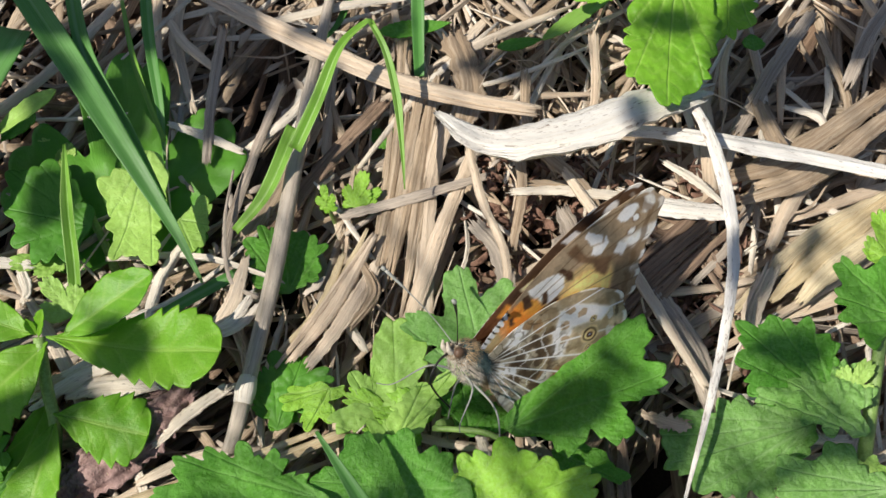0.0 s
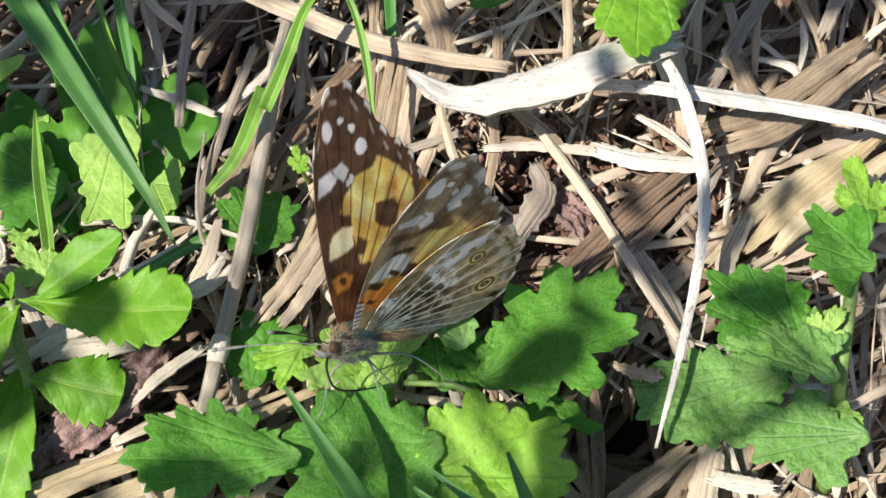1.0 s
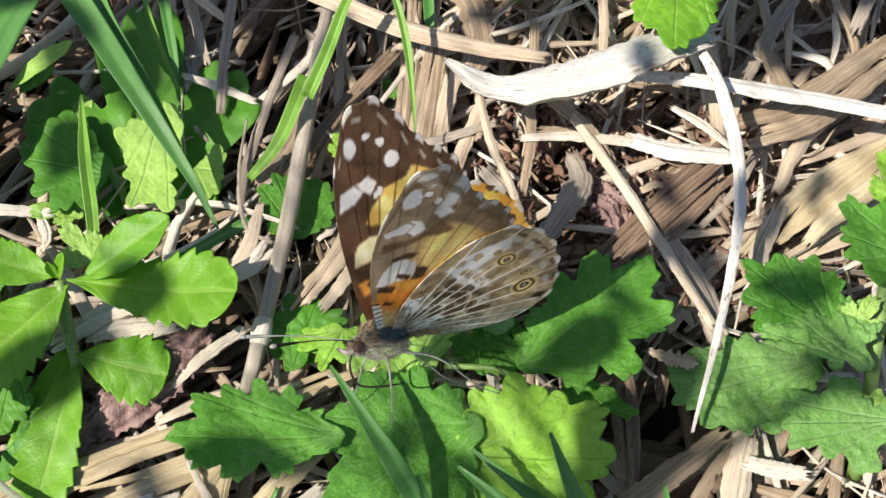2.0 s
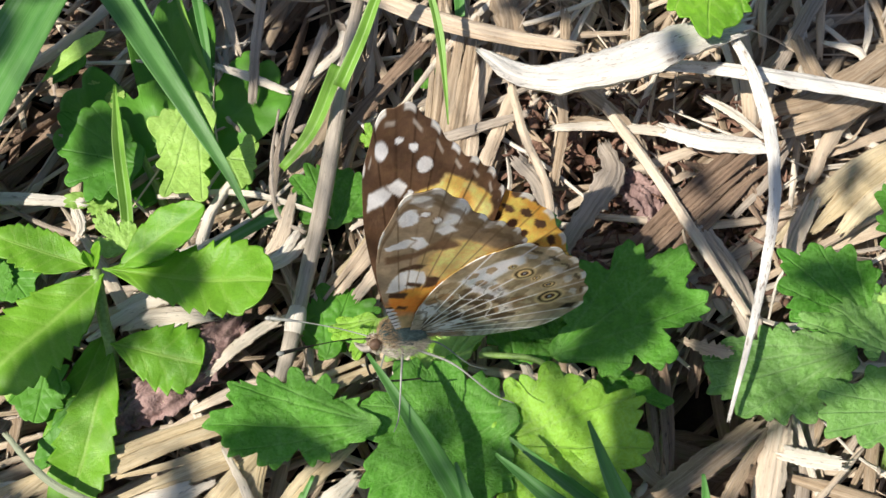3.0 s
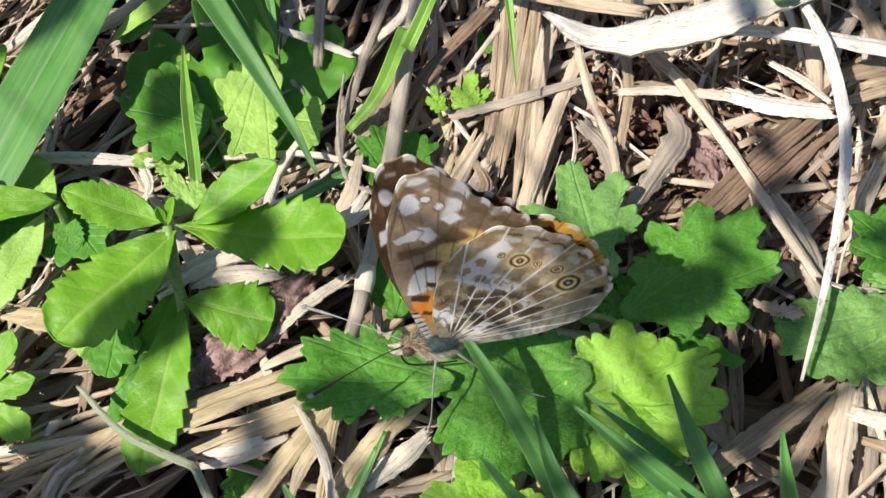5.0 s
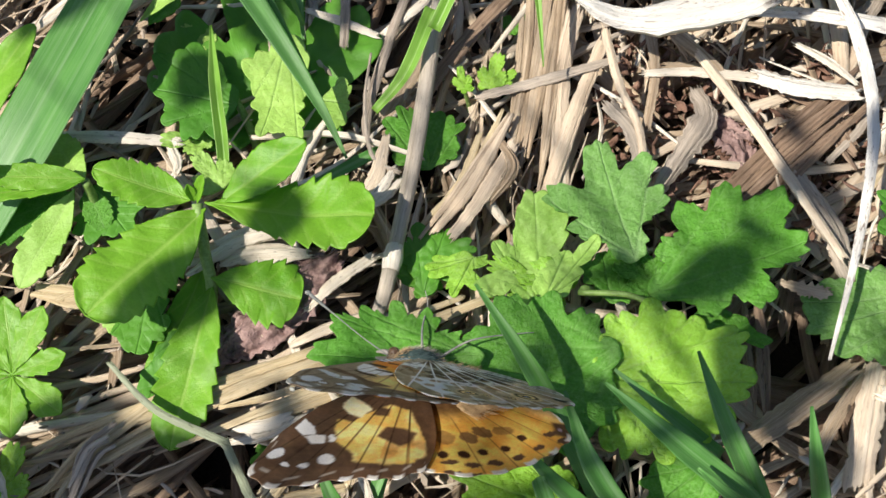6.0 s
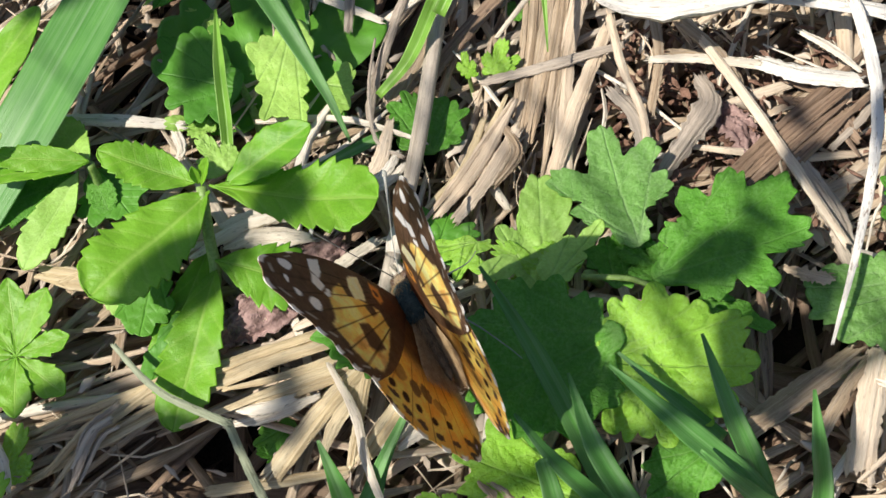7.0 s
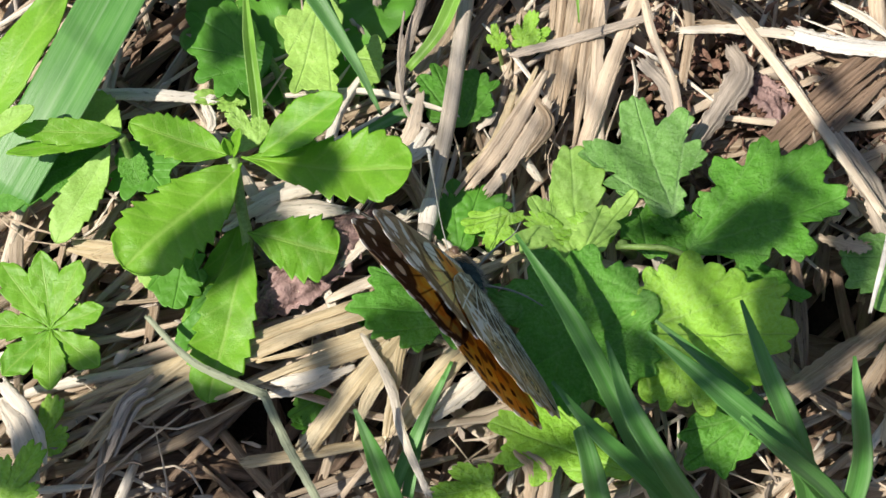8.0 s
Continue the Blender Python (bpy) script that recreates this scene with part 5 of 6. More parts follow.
FOREWING = [(0.8, 1.2), (5, 4.4), (12.3, 9.0), (19, 11.9), (25, 13.2), (28.2, 13.0), (29.6, 11.6), (29.6, 9.4), (28.2, 6.6), (26.4, 3.6), (25.6, 1.2), (25.0, -1.2), (23.6, -3.2), (21.4, -4.7), (16, -4.9), (9, -3.6), (3, -1.6), (0.4, -0.8)]
HINDWING = [(0.5, 1.0), (6, 2.4), (13, 2.2), (18.5, 0.2), (21.3, -2.6), (21.6, -5.6), (20.7, -9.0), (18.5, -12.3), (15.2, -15.4), (12.2, -17.4), (9.6, -18.4), (6.8, -18.0), (3.5, -16), (0.5, -10), (-0.5, -4)]
FORE_VEINS = [27, 22.5, 18, 12.5, 6.5, 0, -6.5]
HIND_VEINS = [-3, -14, -25, -36, -47, -57, -67]
UMBER, BLACK, ORANGE, AMBER = (0.125, 0.070, 0.042), (0.022, 0.013, 0.008), (0.86, 0.45, 0.08), (0.95, 0.69, 0.26)
CREAM, WHITE, RED = (0.84, 0.71, 0.44), (0.90, 0.91, 0.90), (0.78, 0.21, 0.03)


class Paint:
    """Colours laid over the points of a wing, one mark over another."""

    def __init__(self, x, y, ground):
        w = 0.36
        self.x = x + w * (value_noise(x * 1.1, y * 1.1, 1) - 0.5) + 0.3 * (value_noise(x * 3, y * 3, 2) - 0.5)
        self.y = y + w * (value_noise(x * 1.1, y * 1.1, 3) - 0.5) + 0.3 * (value_noise(x * 3, y * 3, 4) - 0.5)
        self.px, self.py = x, y
        self.c = np.tile(np.array(ground, dtype=float), (len(x), 1))

    def lay(self, m, colour):
        m = np.clip(m, 0, 1)[:, None]
        self.c = self.c * (1 - m) + np.array(colour) * m

    def spot(self, cx, cy, rx, ry, colour, turn=0.0, strength=1.0, crisp=False):
        a = math.radians(turn)
        k = 0.4 if crisp else 1.0
        dx, dy = self.px + k * (self.x - self.px) - cx, self.py + k * (self.y - self.py) - cy
        u, v = (dx * math.cos(a) + dy * math.sin(a)) / rx, (-dx * math.sin(a) + dy * math.cos(a)) / ry
        self.lay(strength * (1 - edge(np.sqrt(u * u + v * v), 0.85, 1.12)), colour)

    def patch(self, corners, colour, soft=0.16, strength=1.0):
        """A mark with straight sides and a softened rim."""
        x, y = self.px + 0.55 * (self.x - self.px), self.py + 0.55 * (self.y - self.py)
        inside, near = np.zeros(len(x), dtype=bool), np.full(len(x), 99.0)
        for (ax, ay), (bx, by) in zip(corners, corners[1:] + corners[:1]):
            dx, dy = bx - ax, by - ay
            u = np.clip(((x - ax) * dx + (y - ay) * dy) / (dx * dx + dy * dy), 0, 1)
            near = np.minimum(near, np.hypot(x - ax - u * dx, y - ay - u * dy))
            if dy:
                inside ^= ((ay > y) != (by > y)) & (x < ax + (y - ay) * dx / dy)
        self.lay(strength * edge(np.where(inside, near, -near), -soft, soft), colour)

    def veins(self, angles, colour, width, start, strength):
        r, th = np.hypot(self.px, self.py), np.arctan2(self.py, self.px)
        for a in angles:
            d = np.abs(r * np.sin(th - math.radians(a)))
            self.lay(strength * (1 - edge(d, width * 0.5, width * 1.3)) * edge(r, start, start + 3) * (np.cos(th - math.radians(a)) > 0), colour)


def eyespot(p, cx, cy, r, outer):
    p.spot(cx, cy, r * 1.35, r * 1.35, outer, crisp=True)
    p.spot(cx, cy, r * 1.05, r * 1.05, (0.05, 0.028, 0.015), crisp=True)
    p.spot(cx, cy, r * 0.76, r * 0.76, (0.72, 0.55, 0.26), crisp=True)
    p.spot(cx, cy, r * 0.46, r * 0.46, (0.09, 0.035, 0.02), crisp=True)
    p.spot(cx, cy, r * 0.16, r * 0.16, (0.35, 0.42, 0.5), crisp=True)


def fore_upper(x, y, q):
    p = Paint(x, y, UMBER)
    p.lay(edge(value_noise(p.x * 0.6, p.y * 0.6, 9), 0.3, 0.8) * 0.6, (0.125, 0.066, 0.034))
    p.lay(1 - edge(np.hypot(p.x, p.y), 5.0, 9.0), (0.16, 0.066, 0.028))
    p.patch([(19.6, 5.7), (16.6, 6.5), (14.9, 6.4), (13.9, 4.6), (12.6, 3.4), (11.2, 2.4), (9.6, 1.2), (10.5, -1.2), (13.4, -2.4), (16.5, -3.6), (19.6, -4.3), (21.4, -3.0), (22.5, -0.5), (22.8, 1.6), (22.8, 3.3), (21.3, 3.5), (20.6, 4.6)], AMBER, 0.3)
    p.lay(edge(value_noise(p.x * 0.5, p.y * 0.5, 11), 0.35, 0.75) * (p.c[:, 0] > 0.5) * 0.7, ORANGE)
    p.lay(edge(value_noise(p.x * 0.45, p.y * 0.45, 14), 0.55, 0.8) * (p.c[:, 0] > 0.5) * (p.py < 0.5) * 0.5, (0.40, 0.19, 0.055))
    p.patch([(17.2, 1.7), (15.0, 0.9), (14.6, -0.9), (15.4, -2.6), (17.6, -2.3), (18.5, -1.0), (17.9, 0.4)], UMBER, 0.25)
    p.patch([(12.8, 2.9), (10.5, 2.6), (10.7, 1.1), (12.4, 1.1)], UMBER, 0.25)
    p.patch([(14.4, 7.2), (15.0, 4.9), (13.6, 4.0), (13.3, 5.7)], UMBER, 0.2)
    p.patch([(8.6, 6.4), (9.9, 4.1), (9.6, 2.6), (8.4, 2.9), (7.0, 4.9)], UMBER, 0.25)
    p.patch([(6.7, 4.7), (8.1, 3.3), (7.9, 1.8), (6.4, 1.8), (5.2, 3.4)], (0.72, 0.33, 0.06), 0.3)
    p.spot(7.0, 3.2, 0.45, 0.55, UMBER, 20)
    p.lay((1 - edge(p.py + 0.03 * p.px, -4.6, -3.2)) * 0.8 * (p.px < 20), (0.19, 0.09, 0.04))
    p.veins(FORE_VEINS, (0.05, 0.026, 0.014), 0.12, 8, 0.85)
    p.patch([(10.9, 6.7), (8.9, 6.1), (10.0, 4.4), (11.2, 3.2), (13.7, 3.9), (13.3, 5.4), (12.0, 6.4)], CREAM, 0.2)
    p.patch([(17.9, 10.7), (15.8, 10.1), (17.1, 8.7), (18.9, 8.4), (19.2, 9.5)], WHITE)
    p.patch([(19.5, 9.3), (18.9, 8.2), (18.5, 7.2), (20.2, 7.0), (20.6, 8.4)], WHITE)
    p.spot(18.9, 6.4, 0.75, 0.4, WHITE, -20, 0.8)
    p.spot(23.6, 11.5, 1.2, 0.72, WHITE, 20, crisp=True)
    p.spot(25.3, 10.0, 0.48, 0.44, WHITE, crisp=True)
    p.spot(25.0, 8.1, 0.58, 0.5, WHITE, 30, crisp=True)
    p.spot(23.3, 6.1, 1.05, 0.85, WHITE, 20, crisp=True)
    p.lay(edge(q, 0.925, 0.935) * (1 - edge(q, 0.945, 0.955)) * edge(np.sin(np.arctan2(y, x) * 60 + 2.0), 0.1, 0.7) * (p.px > 21) * 0.5, (0.62, 0.56, 0.48))
    p.lay(edge(q, 0.965, 0.98) * edge(np.sin(np.arctan2(y, x) * 60), 0.1, 0.6) * (p.px > 20) * 0.85, (0.80, 0.77, 0.70))
    return p.c


def fore_under(x, y, q):
    p = Paint(x, y, (0.60, 0.43, 0.20))
    pale, brown, deep = (0.90, 0.87, 0.80), (0.21, 0.12, 0.066), (0.10, 0.05, 0.028)
    p.lay(edge(p.x + 0.42 * p.y + 0.6 * np.sin(p.y * 1.2), 21.6, 23.2), (0.28, 0.195, 0.12))
    p.lay(edge(p.px + 0.2 * p.py, 23.4, 24.6) * edge(value_noise(p.x * 0.6, p.y * 0.6, 12), 0.30, 0.58) * 0.9, (0.76, 0.73, 0.68))
    p.lay(edge(p.py - 0.62 * p.px + 0.0105 * p.px ** 2, -1.9, -1.0) * (p.px > 6), (0.38, 0.28, 0.18))
    p.lay(edge(p.x, 19.5, 21) * (1 - edge(p.y, 0.5, 3.5)), (0.32, 0.22, 0.13))
    p.patch([(17.0, 4.9), (19.2, 4.4), (21.4, 2.8), (20.6, -0.5), (19.5, -3.6), (14.0, -2.8), (11.5, 0.0), (13.6, 2.8), (15.3, 4.0)], (0.86, 0.58, 0.21), 0.5)
    p.lay(edge(value_noise(p.x * 0.4, p.y * 0.4, 15), 0.5, 0.85) * (p.c[:, 0] > 0.8) * 0.5, (0.80, 0.43, 0.12))
    p.patch([(16.4, 9.9), (17.6, 7.3), (19.4, 6.2), (21.6, 5.4), (20.3, 2.6), (19.0, 3.8), (18.6, 5.3), (16.4, 6.9), (14.9, 9.1)], brown, 0.3)
    p.patch([(10.8, 6.7), (13.2, 6.6), (14.1, 5.6), (13.9, 3.9), (12.8, 3.0), (11.4, 2.6), (9.6, 4.0), (8.7, 6.2)], pale, 0.2)
    p.patch([(9.9, 4.3), (10.7, 2.4), (12.4, 0.9), (8.0, -0.2), (4.9, 0.3), (5.0, 3.7), (7.4, 5.2)], (0.86, 0.36, 0.06), 0.3)
    p.lay((1 - edge(np.hypot(p.x - 6.2, p.y - 2.4), 1.6, 3.4)) * 0.6, RED)
    p.patch([(13.2, 6.9), (14.1, 7.0), (15.5, 5.7), (15.4, 4.4), (14.5, 4.5), (14.3, 5.6)], deep)
    p.patch([(13.0, 3.1), (13.2, 1.4), (11.2, 1.0), (10.4, 2.2)], deep)
    p.patch([(11.5, 4.8), (11.4, 2.8), (10.5, 2.7), (10.6, 4.7)], deep)
    p.patch([(8.8, 5.7), (9.1, 3.4), (7.8, 3.3), (7.8, 5.4)], deep)
    p.patch([(6.1, 3.4), (6.1, 2.0), (5.3, 2.0), (5.3, 3.3)], deep)
    p.spot(14.0, -0.8, 1.0, 0.6, brown, 20, 0.8)
    p.spot(17.6, -1.6, 1.3, 0.6, brown, 60, 0.5)
    for k in range(6):
        p.spot(0.9 + 0.78 * k, 1.3 + 0.55 * k, 0.36, 0.85, pale, 35)
        p.spot(1.3 + 0.78 * k, 1.55 + 0.55 * k, 0.16, 0.7, BLACK, 35)
    p.veins(FORE_VEINS, (0.16, 0.095, 0.05), 0.10, 9, 0.65)
    p.patch([(18.4, 10.9), (19.3, 9.9), (20.4, 9.4), (20.2, 8.2), (18.5, 8.6), (17.6, 10.3)], WHITE)
    p.patch([(20.9, 9.1), (21.1, 7.9), (19.8, 6.4), (18.4, 7.1), (18.9, 8.2), (20.3, 8.0)], WHITE)
    p.patch([(22.8, 7.1), (24.0, 6.3), (23.1, 4.8), (21.9, 5.7)], WHITE, 0.2)
    for cx, cy in ((25.5, 9.8), (24.7, 8.0)):
        p.spot(cx, cy, 0.78, 0.7, brown, 0, 0.8, True)
        p.spot(cx, cy, 0.52, 0.48, pale, crisp=True)
    p.spot(24.3, 11.2, 1.6, 1.15, (0.78, 0.77, 0.74), 20)
    p.spot(27.6, 11.2, 1.3, 1.0, (0.70, 0.68, 0.63), 60, 0.9)
    p.lay(edge(q, 0.90, 0.915) * (1 - edge(q, 0.94, 0.95)) * (p.px > 15) * 0.7, (0.19, 0.115, 0.06))
    p.lay(edge(q, 0.965, 0.98) * edge(np.sin(np.arctan2(y, x) * 60), 0.0, 0.5) * (p.px > 18) * 0.8, (0.78, 0.75, 0.69))
    return p.c


def hind_upper(x, y, q):
    p = Paint(x, y, (0.90, 0.53, 0.12))
    r, th = np.hypot(p.x, p.y), np.degrees(np.arctan2(p.y, p.x))
    p.lay(edge(value_noise(p.x * 0.5, p.y * 0.5, 5), 0.35, 0.8) * 0.7, (0.80, 0.36, 0.055))
    p.lay(1 - edge(r, 7.5, 12.5), (0.20, 0.10, 0.04))
    p.lay(edge(th, -16, -6) * (1 - edge(q, 0.6, 0.85)), (0.21, 0.125, 0.06))
    p.lay((1 - edge(th, -80, -66)) * 0.9, (0.50, 0.38, 0.23))
    p.spot(13.4, -6.9, 1.4, 1.0, UMBER, -50, 0.85)
    p.spot(11.7, -8.3, 1.3, 1.1, UMBER, -60, 0.85)
    p.spot(10.4, -10.6, 1.0, 1.4, UMBER, -40, 0.6)
    p.spot(14.2, -4.2, 1.6, 1.2, UMBER, -30, 0.6)
    p.veins(HIND_VEINS, (0.16, 0.07, 0.03), 0.10, 9, 0.6)
    for cx, cy, k in ((17.9, -4.5, 0.7), (17.2, -6.8, 0.8), (16.0, -8.8, 0.68), (14.4, -11.2, 0.66), (11.3, -12.9, 0.66)):
        p.spot(cx, cy, k, k * 0.9, (0.055, 0.024, 0.014), crisp=True)
    for cx, cy in ((19.2, -5.4), (18.9, -8.0), (17.8, -10.3), (15.7, -12.9), (12.7, -15.0), (9.2, -16.2)):
        a = math.degrees(math.atan2(cy, cx))
        p.spot(cx, cy, 0.5, 0.95, UMBER, a)
        p.spot(cx * 1.105, cy * 1.105, 0.52, 1.15, UMBER, a + 6)
    p.patch([(6.2, -16.2), (9.3, -16.6), (9.4, -18.4), (6.2, -18.2)], UMBER, 0.3)
    p.spot(7.8, -17.1, 0.45, 0.3, (0.45, 0.36, 0.5))
    p.lay(edge(q, 0.965, 0.98) * edge(np.sin(np.radians(th) * 33), -0.1, 0.5) * 0.85, (0.80, 0.76, 0.68))
    return p.c


def hind_under(x, y, q):
    p = Paint(x, y, (0.42, 0.33, 0.20))
    r, th = np.hypot(p.x, p.y), np.degrees(np.arctan2(p.y, p.x))
    pale, dark, brown = (0.86, 0.85, 0.79), (0.095, 0.06, 0.034), (0.33, 0.20, 0.095)
    p.lay(edge(value_noise(p.x * 0.7, p.y * 0.7, 26), 0.4, 0.7) * 0.7, (0.30, 0.215, 0.12))
    p.lay(edge(value_noise(p.x * 0.9, p.y * 0.9, 28), 0.55, 0.75) * edge(r, 9, 12) * 0.7, (0.55, 0.46, 0.31))
    p.lay((1 - edge(r, 7.0, 10.5)) * 0.6, (0.46, 0.42, 0.33))
    p.patch([(19.4, -4.3), (17.5, -2.2), (15.2, -0.4), (12.4, 0.2), (11.0, -2.0), (9.4, -4.8), (9.0, -6.6), (10.8, -7.4), (12.0, -5.4), (13.4, -3.6), (15.5, -4.2), (17.6, -5.4)], pale, 0.4)
    p.patch([(5.6, 2.2), (7.0, 2.4), (7.2, 0.2), (5.0, -0.4), (3.4, 0.8)], pale, 0.3, 0.8)
    for cx, cy, a, b, turn, c in ((7.7, -1.8, 1.2, 0.75, 80, dark), (8.2, -3.6, 1.1, 0.7, 60, dark), (7.4, -5.2, 1.2, 0.7, 50, dark), (4.5, -3.4, 1.3, 0.65, -40, dark), (3.0, -0.4, 1.0, 0.7, -10, dark), (7.6, 1.5, 0.9, 0.8, 0, brown), (8.8, 0.3, 1.1, 0.7, 70, brown), (5.4, -6.4, 1.4, 0.6, -52, dark), (7.2, -8.2, 1.5, 0.7, -50, brown), (3.0, -5.6, 1.3, 0.5, -62, dark), (9.4, -9.4, 1.3, 0.8, -46, brown), (5.6, -9.6, 1.6, 0.6, -60, dark)):
        p.spot(cx, cy, a, b, c, turn, 0.9)
    for cx, cy in ((13.7, -0.7), (12.4, -2.5), (11.7, -4.8), (15.4, -2.2)):
        p.spot(cx, cy, 0.8, 0.62, (0.42, 0.27, 0.13), -20, 0.85)
    gap = np.floor((th + 1) / 11)
    ring = r / 2.3 + 0.37 * np.sin(gap * 2.4) + 0.5 * value_noise(p.x * 0.6, p.y * 0.6, 25)
    mark = np.sin(gap * 12.9898 + np.floor(ring) * 78.233) * 43758.5453
    mark = mark - np.floor(mark)
    cell = edge(np.minimum(ring - np.floor(ring), 1 - ring + np.floor(ring)), 0.05, 0.2) * (1 - edge(r, 11.0, 13.0)) * edge(-th, 4, 9)
    p.lay(cell * (mark < 0.55) * 0.85, dark)
    p.lay(cell * (mark > 0.8) * 0.7, pale)
    p.lay((1 - edge(th, -78, -58)) * 0.6, (0.36, 0.39, 0.34))
    p.lay((1 - edge(th, -78, -58)) * edge(np.sin(r * 3.1 + 2.0 * np.sin(th * 0.21)), 0.45, 0.9) * 0.5, (0.16, 0.15, 0.12))
    net = value_noise(p.x * 0.85, p.y * 0.85, 33)
    p.lay((1 - edge(np.abs(net - 0.5), 0.02, 0.075)) * (1 - edge(r, 12.0, 14.5)) * 0.6, dark)
    p.veins([-1, -12, -23, -34, -45, -55, -64, -72, -79], (0.82, 0.83, 0.78), 0.11, 1.0, 0.85)
    for k, rr in enumerate((6.2, 9.6)):
        p.lay((1 - edge(np.abs(r - rr - 0.7 * np.sin(np.radians(th) * 9 + k)), 0.05, 0.16)) * (th < -4) * (th > -62) * 0.6, pale)
    p.spot(16.8, -10.2, 0.9, 1.2, (0.50, 0.45, 0.38), -30, 0.6)
    for cx, cy, size in ((16.6, -4.4, 0.5), (15.4, -6.6, 1.1), (14.6, -8.8, 0.5), (13.4, -11.2, 0.75), (10.8, -13.0, 1.45)):
        eyespot(p, cx, cy, size, (0.62, 0.50, 0.27))
    for cx, cy in ((19.2, -5.2), (18.2, -7.9), (17.0, -10.2), (15.1, -12.9), (12.4, -15.3)):
        a = math.degrees(math.atan2(cy, cx))
        p.spot(cx, cy, 0.5, 1.0, (0.56, 0.55, 0.50), a, 0.85)
        p.spot(cx * 1.055, cy * 1.055, 0.26, 1.0, dark, a, 0.75)
    p.patch([(8.2, -15.9), (9.6, -16.2), (9.9, -17.6), (8.4, -17.8)], (0.02, 0.014, 0.012), 0.25)
    p.lay(edge(q, 0.965, 0.98) * edge(np.sin(np.radians(th) * 33), -0.1, 0.5) * 0.8, (0.78, 0.75, 0.68))
    return p.c


def build_wing(name, outline, upper, under, left, parent, lift, label):
    """A wing in its own space: x away from the body, y ahead; upper and under faces are painted apart."""
    rim = spline([(a, b, 0) for a, b in outline], 270)[:, :2]
    rows, cols = 116, len(rim)
    q = np.linspace(0.015, 1, rows) ** 0.8
    ang = np.arctan2(rim[:, 1], rim[:, 0])
    scallop = 1 + 0.011 * np.sin(ang * (33 if under is hind_under else 60)) * (np.hypot(rim[:, 0], rim[:, 1]) > 19)
    X, Y = q[:, None] * (rim[:, 0] * scallop)[None, :], q[:, None] * (rim[:, 1] * scallop)[None, :]
    th, r = np.arctan2(Y, X), np.hypot(X, Y)
    camber = 0.35 * np.sin(np.clip(r / 26, 0, 1) * math.pi) * np.cos(th - 0.1)
    pleat = 0.035 * np.sin(np.degrees(th) * 2 * math.pi / 11) * np.clip(r / 20, 0, 1)
    Z = lift + camber + pleat
    g = np.stack([X, Y, Z], axis=2).reshape(-1, 3)
    Q = np.repeat(q, cols)
    top, low = g + (0, 0, 0.05), g - (0, 0, 0.05)
    colours = np.vstack([upper(g[:, 0], g[:, 1], Q), under(g[:, 0], g[:, 1], Q)])
    dust = 0.80 + 0.34 * value_noise(g[:, 0] * 0.9, g[:, 1] * 0.9, 31) + 0.30 * value_noise(g[:, 0] * 3.1, g[:, 1] * 3.1, 32)
    colours = colours * (0.88 + 0.55 * colours.mean(axis=1, keepdims=True))
    colours = np.clip(colours * np.tile(dust, 2)[:, None], 0, 0.94)
    verts = np.vstack([top, low])
    m, faces = rows * cols, []
    for i in range(rows - 1):
        for j in range(cols - 1):
            k = i * cols + j
            faces.append((k, k + 1, k + cols + 1, k + cols))
            faces.append((m + k, m + k + cols, m + k + cols + 1, m + k + 1))
    k0 = (rows - 1) * cols
    faces += [(k0 + j, k0 + j + 1, m + k0 + j + 1, m + k0 + j) for j in range(cols - 1)]
    if left:
        verts[:, 0] *= -1
        faces = [f[::-1] for f in faces]
    return tagged(mesh_object(name, verts, faces, WING, parent, colours=colours), label)


def ball(centre, radii, n=16, around=20, taper=0.0):
    verts, faces = [], []
    for i in range(n + 1):
        a = math.pi * i / n
        for j in range(around):
            b = 2 * math.pi * j / around
            k = 1 + taper * math.cos(a)
            verts.append((centre[0] + radii[0] * k * math.sin(a) * math.cos(b), centre[1] + radii[1] * math.cos(a), centre[2] + radii[2] * k * math.sin(a) * math.sin(b)))
    for i in range(n):
        for j in range(around):
            k, l = i * around + j, i * around + (j + 1) % around
            faces.append((k, k + around, l + around, l))
    return verts, faces


def hairs(count, centre, radii, length, seed, back=0.8, width=0.07):
    """Short tapered hairs over a rounded body, combed backwards."""
    rng = np.random.default_rng(seed)
    V, F = [], []
    for _ in range(count):
        d = rng.normal(0, 1, 3)
        d /= np.linalg.norm(d)
        p = np.array(centre) + d * np.array(radii) * 0.96
        way = d + np.array((0, -back, 0.15)) + rng.normal(0, 0.2, 3)
        way /= np.linalg.norm(way)
        L = rng.uniform(*length)
        s = np.cross(way, rng.normal(0, 1, 3))
        s /= np.linalg.norm(s)
        t = np.cross(way, s)
        b = len(V)
        V += [p + s * width, p - s * width * 0.5 + t * width * 0.8, p - s * width * 0.5 - t * width * 0.8, p + way * L]
        F += [(b, b + 1, b + 3), (b + 1, b + 2, b + 3), (b + 2, b, b + 3)]
    return V, F


